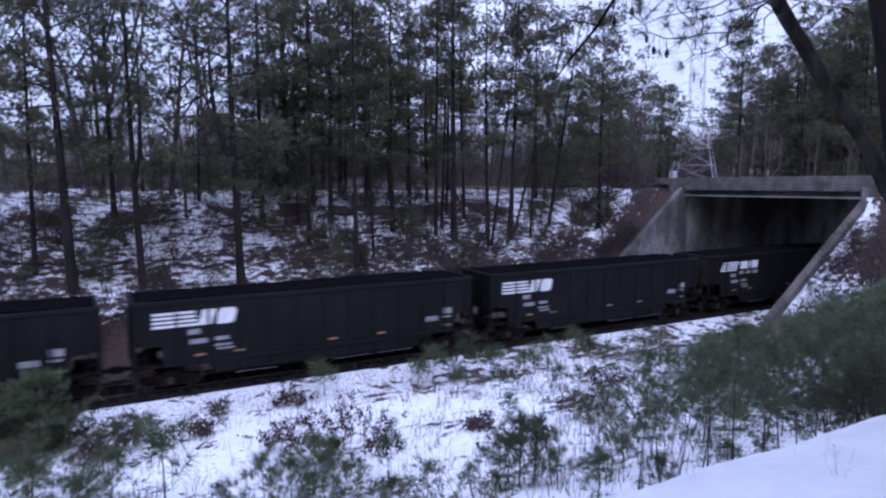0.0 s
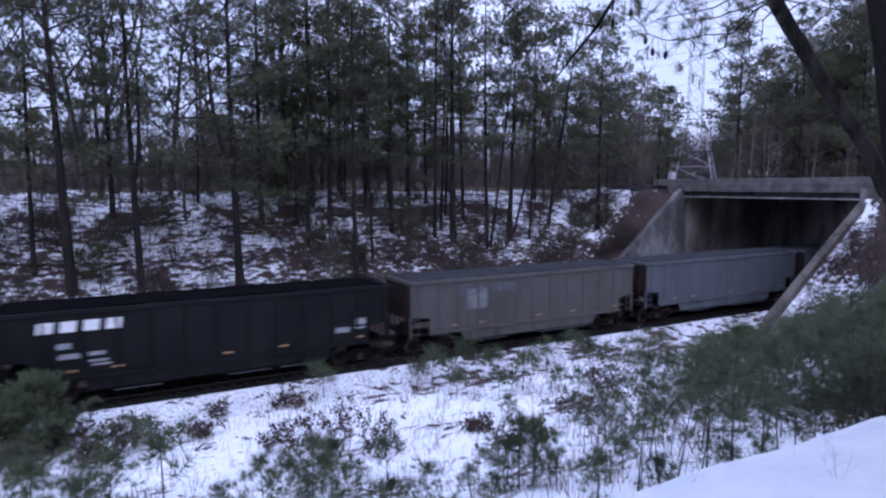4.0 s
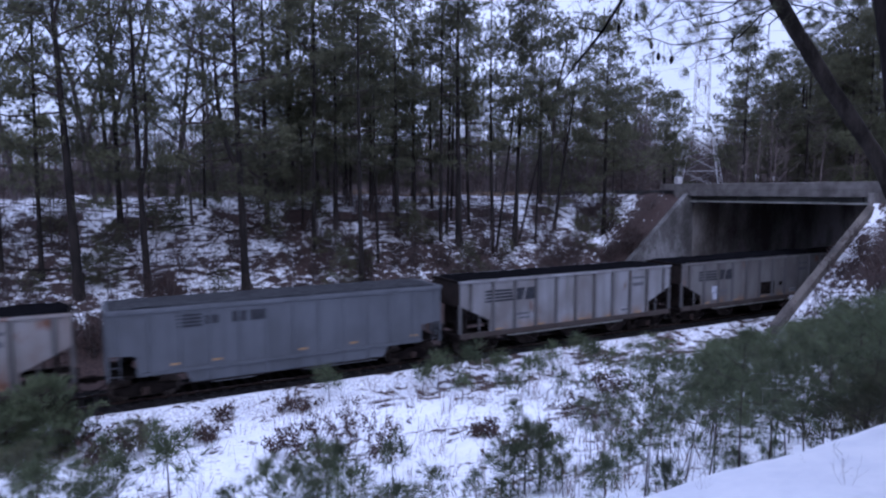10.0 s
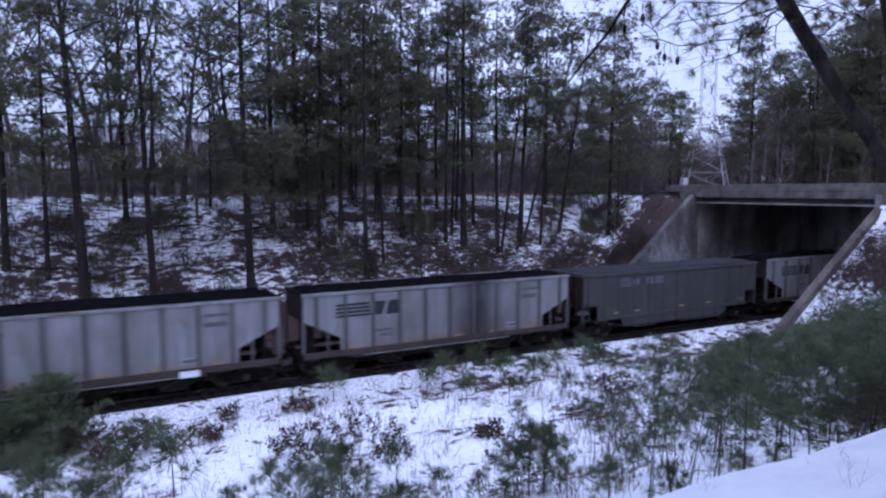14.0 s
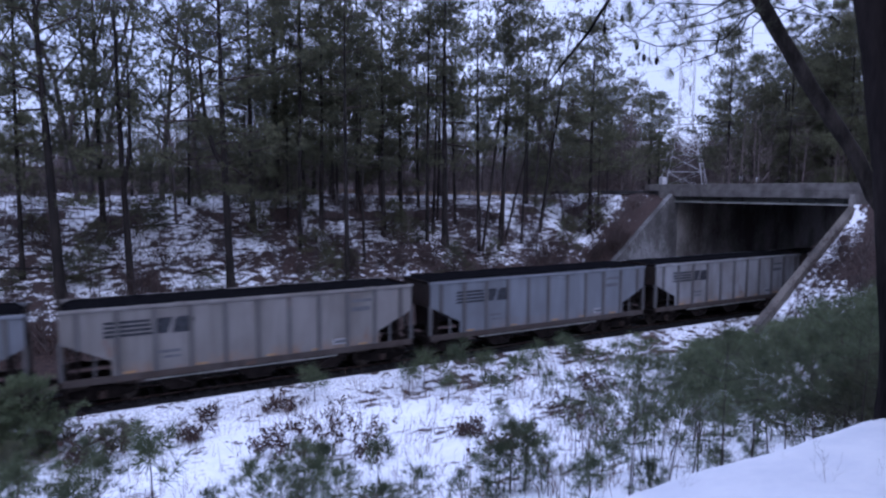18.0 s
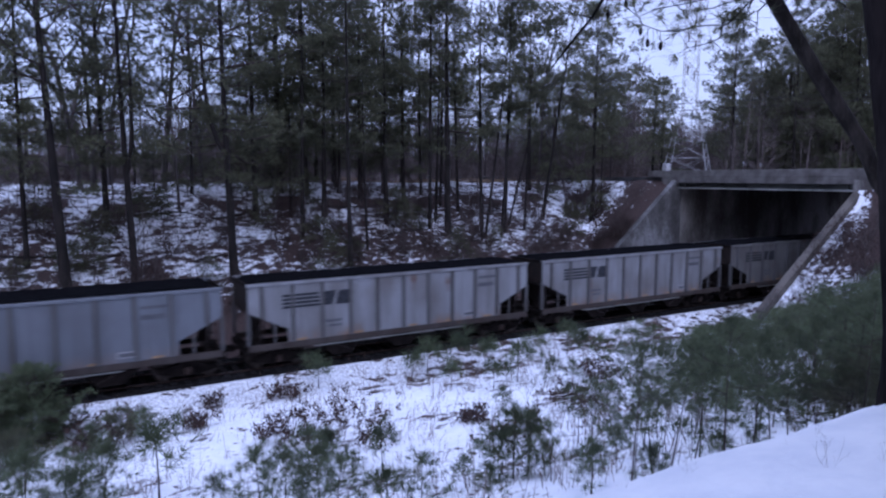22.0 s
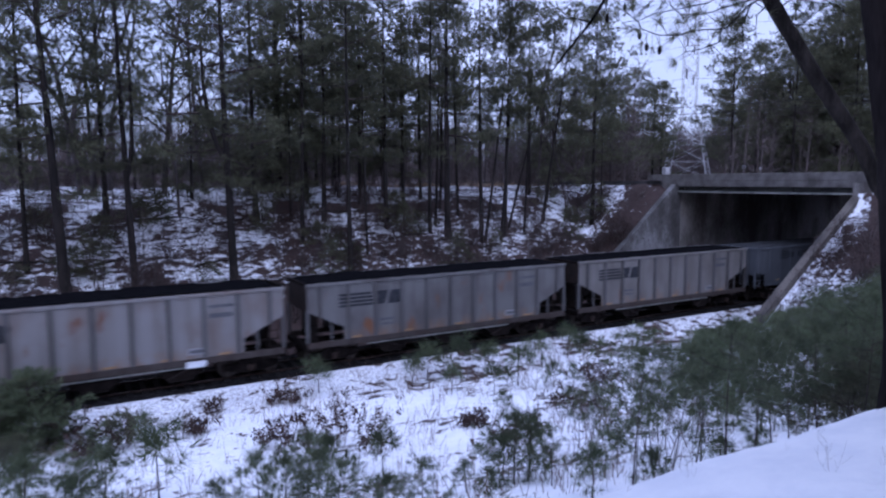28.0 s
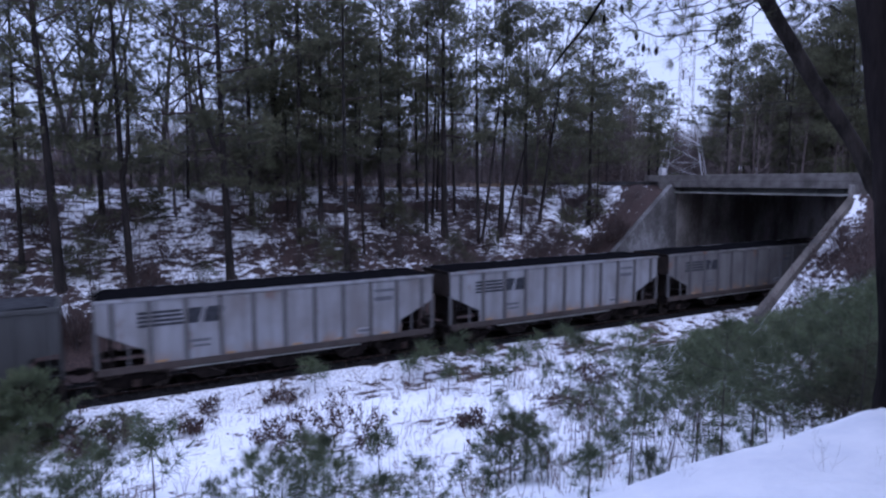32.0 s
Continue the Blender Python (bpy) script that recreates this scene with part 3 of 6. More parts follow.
def emblem(parent, x, z, mat, label):
    """Four speed bars that run into two leaning blocks."""
    bars = [rect(x, z + i * 0.175, 1.75 - 0.03 * i, 0.105) for i in range(4)]
    decal(parent, "emblem_bar", bars, mat, label=label)
    decal(parent, "emblem_block", [[(x + 1.74, z), (x + 2.3, z), (x + 2.52, z + 0.64), (x + 1.96, z + 0.64)]], mat)
    decal(parent, "emblem_block", [[(x + 2.5, z - 0.02), (x + 3.12, z - 0.02), (x + 3.24, z + 0.1), (x + 3.36, z + 0.52), (x + 3.26, z + 0.64), (x + 2.72, z + 0.64), (x + 2.6, z + 0.5)]], mat)


def truck(car, x):
    """A two-axle truck: side frames, bolster, springs; the wheelsets turn and are parts of the car."""
    bm = bmesh.new()
    for s in (-1, 1):
        y0, y1 = (0.98, 1.12) if s > 0 else (-1.12, -0.98)
        prism(bm, [(x - 1.2, 0.38), (x - 1.0, 0.34), (x - 0.45, 0.2), (x + 0.45, 0.2), (x + 1.0, 0.34), (x + 1.2, 0.38), (x + 1.2, 0.62), (x + 0.6, 0.66), (x + 0.3, 0.8), (x - 0.3, 0.8), (x - 0.6, 0.66), (x - 1.2, 0.62)], y0, y1, "y")
        for a in (-0.89, 0.89):
            rod(bm, (x + a, s * 1.1, 0.46), (x + a, s * 1.22, 0.46), 0.14, 8)
    box(bm, x - 0.18, x + 0.18, -1.0, 1.0, 0.42, 0.8)
    part("truck_frame", bm, M_UNDER, car, "grimy cast steel truck frame, shade in its colour")
    for s in (-1.08, 1.08):
        part("spring_nest", rod(rod(bmesh.new(), (x, s, 0.27), (x, s, 0.55), 0.16, 8), (x, s, 0.4), (x, s, 0.44), 0.18, 8), M_RAIL, car)


def wheel_mesh():
    bm = bmesh.new()
    rod(bm, (0, -1.05, 0), (0, 1.05, 0), 0.08, 8)
    for s in (-1, 1):
        rod(bm, (0, s * 0.69, 0), (0, s * 0.80, 0), 0.457, 20)
        rod(bm, (0, s * 0.665, 0), (0, s * 0.69, 0), 0.49, 20)
        rod(bm, (0, s * 0.80, 0), (0, s * 0.83, 0), 0.15, 10)
        for k in range(6):
            a = k * math.pi / 3
            box(bm, math.cos(a) * 0.28 - 0.03, math.cos(a) * 0.28 + 0.03, s * 0.815 - 0.015, s * 0.815 + 0.015, math.sin(a) * 0.28 - 0.03, math.sin(a) * 0.28 + 0.03)
    me = bpy.data.meshes.new("wheelset")
    bm.to_mesh(me)
    bm.free()
    me.materials.append(M_WHEEL)
    return me


WHEEL = wheel_mesh()


def coupler(car, s, half):
    bm = bmesh.new()
    box(bm, min(s * (half - 0.75), s * half), max(s * (half - 0.75), s * half), -0.08, 0.08, 0.78, 0.94)
    box(bm, min(s * (half - 0.22), s * (half - 0.004)), max(s * (half - 0.22), s * (half - 0.004)), -0.16, 0.16, 0.72, 1.0, bevel=0.03)
    part("coupler", bm, M_UNDER, car)
    bm = bmesh.new()
    pts = [(s * (half - 0.6), -0.35, 0.8), (s * (half - 0.35), -0.35, 0.52), (s * (half - 0.02), -0.3, 0.45)]
    for a, b in zip(pts, pts[1:]):
        rod(bm, a, b, 0.025, 6)
    part("air_hose", bm, M_COAL, car)


def ladder(car, x, z0, z1, mat, y=SIDE - 0.06):
    bm = bmesh.new()
    for dx in (-0.2, 0.2):
        rod(bm, (x + dx, y, z0), (x + dx, y, z1), 0.022, 5)
    z = z0 + 0.1
    while z < z1:
        rod(bm, (x - 0.2, y, z), (x + 0.2, y, z), 0.016, 5)
        z += 0.36
    part("ladder", bm, mat, car)


def coal_mesh(seed, half, top, mat, heap):
    rng = random.Random(seed)
    nx, ny = 46, 9
    v = []
    for i in range(nx + 1):
        for j in range(ny + 1):
            x, y = -half + 2 * half * i / nx, -1.4 + 2.8 * j / ny
            ends = max(0.0, min(1.0, (half - abs(x)) / 0.25))
            side = 1 - (abs(y) / 1.4) ** 3
            z = top - 0.12 + heap * ends ** 0.6 * (0.75 + 0.25 * side) * (0.95 + 0.05 * math.sin(x * 0.9 + seed)) + 0.06 * noise.noise((x * 2.2, y * 2.2, seed * 3.1))
            v.append((x, y, z))
    f = [(i * (ny + 1) + j, (i + 1) * (ny + 1) + j, (i + 1) * (ny + 1) + j + 1, i * (ny + 1) + j + 1) for i in range(nx) for j in range(ny)]
    me = mesh_of("coal_load", v, f, mat)
    me.polygons.foreach_set("use_smooth", [True] * len(me.polygons))
    return me


def under_parts(car, half, axles):
    for x in axles:
        truck(car, x)
    for x in axles:
        for a in (-0.89, 0.89):
            w = child("wheelset", WHEEL, car)
            w.location = (x + a, 0, 0.457)
    part("centre_sill", boxm(-half + 0.6, half - 0.6, -0.22, 0.22, 0.72, 1.08), M_UNDER, car)
    for s in (-1, 1):
        coupler(car, s, half)


def hopper(seed, coat, label, extra=()):
    """A three-bay coal hopper with sloping ends, outside posts and an open triangle over each truck."""
    half = 8.043
    car = thing("hopper_car", label, "hopper car", group="coal train")
    outline = [(-7.5, 3.86), (-7.5, 2.65), (-5.75, 1.8), (-5.75, 1.2), (5.75, 1.2), (5.75, 1.8), (7.5, 2.65), (7.5, 3.86)]
    for s in (-1, 1):
        part("body_side", prism(bmesh.new(), outline, *sorted((s * 1.46, s * 1.5)), "y"), coat, car)
    for s in (-1, 1):
        b = bmesh.new()
        prism(b, [(s * 7.5, 3.86), (s * 7.46, 3.86), (s * 7.46, 2.66), (s * 2.6, 0.42), (s * 2.6, 0.38), (s * 7.5, 2.62)], -1.455, 1.455, "y")
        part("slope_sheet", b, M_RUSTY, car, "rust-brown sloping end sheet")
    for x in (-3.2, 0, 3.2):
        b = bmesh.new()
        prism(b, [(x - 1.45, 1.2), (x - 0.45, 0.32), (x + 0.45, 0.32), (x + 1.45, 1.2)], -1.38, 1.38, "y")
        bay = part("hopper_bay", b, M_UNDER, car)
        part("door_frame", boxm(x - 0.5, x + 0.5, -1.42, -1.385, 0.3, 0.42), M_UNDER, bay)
    # posts on both sides
    for i in range(11):
        x = -6.9 + i * 1.38
        z0 = 1.2 if abs(x) < 5.7 else 1.8 + 0.85 * (abs(x) - 5.75) / 1.75
        for s in (-1, 1):
            b = prism(bmesh.new(), [(x - 0.08, s * 1.5), (x + 0.08, s * 1.5), (x + 0.06, s * 1.62), (x - 0.06, s * 1.62)], z0, 3.8, "z")
            part("side_post", b, P_POST, car, "outside post, grime and shade in its colour")
    b = bmesh.new()
    for s in (-1, 1):
        box(b, -7.55, 7.55, *sorted((s * 1.44, s * 1.57)), 3.8, 3.93, bevel=0.015)
    part("top_chord", b, coat, car)
    for s in (-1, 1):
        part("end_chord", boxm(*sorted((s * 7.46, s * 7.56)), -1.44, 1.44, 3.8, 3.93), M_UNDER, car)
    for s in (-1, 1):
        part("side_sill", boxm(-7.5, 7.5, *sorted((s * 1.4, s * 1.555)), 0.93, 1.2, bevel=0.012), P_SILL, car, "grimy rust-brown side sill")
    for s in (-1, 1):
        for y in (-1.45, 1.45):
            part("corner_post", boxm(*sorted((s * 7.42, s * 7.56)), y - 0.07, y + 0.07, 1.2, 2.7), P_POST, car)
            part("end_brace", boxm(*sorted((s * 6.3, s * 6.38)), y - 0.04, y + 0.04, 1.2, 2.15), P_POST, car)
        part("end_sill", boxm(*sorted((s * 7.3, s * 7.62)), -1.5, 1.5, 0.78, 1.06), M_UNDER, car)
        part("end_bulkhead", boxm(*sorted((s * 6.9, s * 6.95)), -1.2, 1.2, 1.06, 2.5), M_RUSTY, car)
    for s in (-1, 1):
        ladder(car, s * 7.05, 1.2, 2.4, M_UNDER, SIDE + 0.02)
        b = bmesh.new()
        rod(b, (s * 5.8, SIDE + 0.1, 1.62), (s * 7.35, SIDE + 0.1, 1.62), 0.02, 5)
        part("grab_rail", b, M_RUSTY, car)
    b = bmesh.new()
    rod(b, (-4.6, -1.5, 0.86), (3.6, -1.5, 0.86), 0.03, 6)
    part("brake_pipe", b, M_FLANGE, car)
    part("brake_cylinder", rod(bmesh.new(), (-7.2, 0.3, 1.35), (-6.6, 0.3, 1.35), 0.17, 10), M_UNDER, car)
    child("coal_load", coal_mesh(seed, 7.4, 3.9, M_COAL, 0.2 + 0.03 * (seed % 4)), car, "heaped black coal")
    under_parts(car, half, (-6.1, 6.1))
    # paint
    rng = random.Random(seed)
    emblem(car, -5.98, 2.72, M_INK, "dark bars and blocks of an emblem")
    decal(car, "number_bar", [rect(4.35, 3.28, 1.0, 0.13), rect(4.35, 2.85, 0.95, 0.2)], M_FAINT)
    decal(car, "data_bar", [rect(-4.1, 1.9, 0.9, 0.12), rect(-3.9, 1.68, 0.7, 0.1), rect(3.5, 1.42, 0.55, 0.16)], M_FAINT)
    decal(car, "data_panel", [rect(3.42, 1.37, 0.7, 0.26)], M_PALE, y=SIDE - 0.006)
    for x in (-5.35, -2.6, 0.3, 2.4, 4.7):
        decal(car, "reflector", [rect(x, 1.235, 0.45, 0.075)], M_AMBER)
    if "plate" in extra:
        part("side_plate", boxm(3.35, 4.15, SIDE - 0.06, SIDE - 0.03, 0.82, 1.1, bevel=0.01), M_PLATE, car, "pale hanging plate")
    if "tag" in extra:
        decal(car, "scrawl", [rect(-4.75, 1.9, 0.5, 0.42, 0.06), rect(-4.6, 1.45, 0.62, 0.42, -0.08)], M_SCRAWL)
        decal(car, "dark_patch", [rect(0.2, 1.4, 1.5, 0.85), rect(2.2, 1.9, 0.34, 0.28)], M_UNDER)
    return car


def gondola(seed, coat, label, black=False, loadmat=None, faded=True, style=0):
    """A high-sided coal gondola with a deep belly between the trucks."""
    half = 8.525 if black else 8.043
    e = half - 0.6
    name = "gondola_car"
    car = thing(name, label, "gondola car", group="coal train")
    belly, bx = 0.62, half - 3.7
    outline = [(-e, 3.7), (-e, 2.05), (-e + 1.05, 1.95), (-e + 1.05, 1.2), (-bx - 0.25, 1.12), (-bx, belly), (bx, belly), (bx + 0.25, 1.12), (e - 1.05, 1.2), (e - 1.05, 1.95), (e, 2.05), (e, 3.7)]
    for s in (-1, 1):
        part("body_side", prism(bmesh.new(), outline, *sorted((s * 1.44, s * 1.49)), "y"), coat, car)
    b = boxm(-bx, bx, -1.43, 1.43, belly - 0.03, belly + 0.05)
    part("belly", b, coat if not black else M_UNDER, car)
    for s in (-1, 1):
        b = bmesh.new()
        box(b, *sorted((s * e, s * (e - 0.05))), -1.435, 1.435, 1.9, 3.72)
        for y in (-0.9, -0.3, 0.3, 0.9):
            box(b, *sorted((s * e, s * (e + 0.08))), y - 0.05, y + 0.05, 1.2, 3.7)
        part("end_wall", b, M_RUSTY if seed % 2 else coat, car)
        b = bmesh.new()
        box(b, *sorted((s * (e - 1.0), s * (e + 0.05))), -1.4, 1.4, 1.06, 1.16)
        part("end_platform", b, M_UNDER, car)
        ladder(car, s * (e - 0.25), 1.1, 2.1, coat, SIDE + 0.03)
        for y in (-1.42, 1.42):
            part("corner_post", boxm(*sorted((s * (e - 0.06), s * (e + 0.04))), y - 0.06, y + 0.06, 1.0, 2.1), coat, car)
    n = 13
    for i in range(n):
        x = -e + 0.35 + i * (2 * e - 0.7) / (n - 1)
        z0 = belly if abs(x) < bx else (1.2 if abs(x) < e - 1.05 else 2.05)
        for s in (-1, 1):
            b = prism(bmesh.new(), [(x - 0.06, s * 1.49), (x + 0.06, s * 1.49), (x + 0.04, s * 1.54), (x - 0.04, s * 1.54)], z0, 3.66, "z")
            part("side_post", b, coat, car)
    b = bmesh.new()
    for s in (-1, 1):
        box(b, -e - 0.04, e + 0.04, *sorted((s * 1.4, s * 1.56)), 3.66, 3.84, bevel=0.02)
        box(b, *sorted((s * (e - 0.1), s * (e + 0.05))), -1.4, 1.4, 3.66, 3.84)
    part("top_chord", b, coat, car)
    for s in (-1, 1):
        part("side_sill", boxm(-e + 1.05, e - 1.05, *sorted((s * 1.42, s * 1.555)), 1.1, 1.24, bevel=0.01), coat, car)
    child("coal_load", coal_mesh(seed + 40, e - 0.1, 3.82, loadmat or M_COAL, 0.24), car, "heaped coal")
    part("brake_cylinder", rod(bmesh.new(), (-e + 0.4, 0.3, 1.4), (-e + 1.0, 0.3, 1.4), 0.17, 10), M_UNDER, car)
    under_parts(car, half, (-half + 1.95, half - 1.95))
    for x in (-bx + 0.8, 0.4, bx - 2.2):
        part("brake_pipe", rod(bmesh.new(), (x, -1.52, belly - 0.1), (x + 1.8, -1.52, belly - 0.1), 0.018, 6), M_FAINT, car)
    ink = M_WHITE if black else (M_FAINT if faded else M_INK)
    x0 = -half + 1.3
    if black and style == 0:
        emblem(car, x0, 2.72, M_WHITE, "white bars and blocks of an emblem")
    elif black and style == 1:
        decal(car, "lettering_bar", [rect(x0 + 0.3 + 0.09 * i, 2.78 + 0.16 * i, 1.6, 0.1, 0.05) for i in range(4)], M_WHITE)
        decal(car, "lettering_block", [rect(x0 + 2.3, 2.86, 0.75, 0.5, 0.06), rect(x0 + 3.2, 2.86, 0.9, 0.5, 0.06)], M_WHITE)
        decal(car, "lettering_bar", [rect(x0 + 2.1, 2.5, 0.55, 0.2), rect(x0 + 2.9, 2.5, 0.55, 0.2), rect(x0 + 3.6, 2.5, 0.55, 0.2)], M_PALE)
    elif black:
        decal(car, "lettering_block", [rect(x0 + 0.7 + i * 0.78, 3.0, 0.55, 0.42, 0.06) for i in range(4)], M_WHITE)
    else:
        decal(car, "lettering_bar", [rect(x0 + 1.9, 2.95 + 0.15 * i, 0.95, 0.09) for i in range(4)] + [rect(x0 + 3.0, 3.02, 0.55, 0.36), rect(x0 + 4.1, 3.0, 0.6, 0.45), rect(x0 + 4.85, 3.0, 0.75, 0.45)], ink)
    if black:
        decal(car, "data_bar", [rect(x0 + 1.35, 2.35, 0.5, 0.22), rect(x0 + 1.4, 1.95, 0.75, 0.2), rect(x0 + 2.4, 2.0, 0.6, 0.16), rect(x0 + 2.4, 1.75, 0.7, 0.1), rect(x0 + 2.5, 1.6, 0.7, 0.08)], M_PALE)
        decal(car, "number_bar", [rect(half - 3.3, 1.75, 0.7, 0.24), rect(half - 2.3, 2.05, 0.5, 0.3), rect(half - 2.35, 1.85, 0.5, 0.1)], M_PALE)
    for x in (x0 + 1.6, x0 + 3.2, 0.2, 2.6, half - 2.3):
        decal(car, "reflector", [rect(x, 1.42, 0.42, 0.09)], M_AMBER)
    return car


SPEED = 18.275
PARK = Matrix.Translation((0, 0, 0))
KINDS = {
    "N": hopper(1, P_CLEAN, "light grey coal hopper with dark emblem, loaded with coal"),
    "P": hopper(2, P_CLEAN, "light grey coal hopper with pale plate below its side", ("plate",)),
    "U": hopper(3, P_BLUE, "cool grey coal hopper with dark emblem, loaded with coal"),
    "W": hopper(4, P_WARM, "dusty tan-grey coal hopper with dark emblem"),
    "D": hopper(5, P_DIRTY, "grimy grey coal hopper with dark emblem"),
    "R": hopper(6, P_RUSTY, "rust-stained grey coal hopper with pale plate", ("plate",)),
    "T": hopper(7, P_DIRTY, "grimy grey coal hopper with scrawl and a dark patch", ("tag", "plate")),
    "S": hopper(8, P_SOOT, "light grey coal hopper with a dark soot smudge"),
    "G": gondola(11, P_ALU, "dull aluminium coal gondola with faded lettering", loadmat=M_COALG),
    "H": gondola(12, P_ALU, "dull aluminium coal gondola with dark lettering", loadmat=M_COALG, faded=False),
    "I": gondola(13, P_ALU2, "dark dull aluminium coal gondola with faded lettering", loadmat=M_COALG),
    "K": gondola(17, P_TAN, "dusty tan-grey coal gondola with a pale square patch", loadmat=M_COALG),
    "B": gondola(14, P_BLACK, "black coal gondola with white emblem bars", black=True),
    "L": gondola(15, P_BLACK, "black coal gondola with slanted white bars and blocks", black=True, style=1),
    "M": gondola(16, P_BLACK, "black coal gondola with four white lettering blocks", black=True, style=2),
}
decal(KINDS["K"], "pale_patch", [rect(-4.2, 2.2, 1.2, 1.05)], M_PATCH)
# front to rear: black cars ahead of the plane at 86.23 m, then slots of 16.086 m
FRONT = "BBBBLLM"
REAR = "KGGHNRHNTDPSINUWUNWUNNDDNDRDWHINNDNN"


def make_train():
    cars, used = [], set()
    rows = [(86.23 - 17.05 * (len(FRONT) - i) + 8.525, k) for i, k in enumerate(FRONT)]
    rows += [(86.23 + 16.086 * i + 8.043, k) for i, k in enumerate(REAR)]
    for x, k in rows:
        if k in used:
            car = copy_thing(KINDS[k], pose(x, 0, 0))
        else:
            car = KINDS[k]
            car.matrix_basis = pose(x, 0, 0)
            used.add(k)
        cars.append((car, x))
    return cars


TRAIN = make_train()


# small surges of the train along the way: seconds, metres
SURGE = [(0.0, 0.0), (7.0, 0.05), (9.0, -0.22), (11.0, -0.05), (13.0, 0.1), (17.0, 0.45), (19.0, 0.18), (21.0, -0.04), (23.0, -0.08), (25.0, 0.0), (28.0, -0.4), (30.0, -0.2), (32.0, 0.0)]


def motions():
    """The train runs at a nearly steady speed; its wheels roll while it is near the cut."""
    ts, ds = [a for a, _ in SURGE], [b for _, b in SURGE]
    for car, x in TRAIN:
        walk(car, [(t, pose(x - SPEED * t + d, 0, 0)) for t, d in SURGE])
        t0, t1 = max(0.0, (x - 66) / SPEED), min(32.0, (x + 24) / SPEED)
        if t1 <= t0:
            continue
        frames = list(range(round(t0 * FPS), round(t1 * FPS) + 1))
        for w in [o for o in car.children if o.name.startswith("wheelset")]:
            here = w.location.copy()
            rows = [] if frames[0] == 0 else [(0.0, pose(*here))]
            for k, n in enumerate(frames):
                t = n / FPS
                rolled = SPEED * (t - t0) - float(np.interp(t, ts, ds))
                rows.append((t, pose(*here, 0, -math.degrees(rolled / 0.457) % 360, 0)))
            if frames[-1] < 32 * FPS:
                rows.append((32.0, rows[-1][1]))
            walk(w, rows)

# ---- trees ----
def tufts(rng, centres, dirs, length, width, count, spread=0.9):
    """Needle tufts: thin triangles that fan out from each centre along its direction. Returns corners."""
    n = len(centres)
    c = np.repeat(np.asarray(centres), count, axis=0)
    d = np.repeat(np.asarray(dirs), count, axis=0) + rng.normal(0, spread, (n * count, 3))
    d /= np.linalg.norm(d, axis=1)[:, None] + 1e-9
    side = np.cross(d, rng.normal(0, 1, (n * count, 3)))
    side /= np.linalg.norm(side, axis=1)[:, None] + 1e-9
    ln = (length * rng.uniform(0.7, 1.15, (n * count, 1)))
    w = width * 0.5
    return np.stack([c - side * w, c + side * w, c + d * ln], axis=1).reshape(-1, 3)


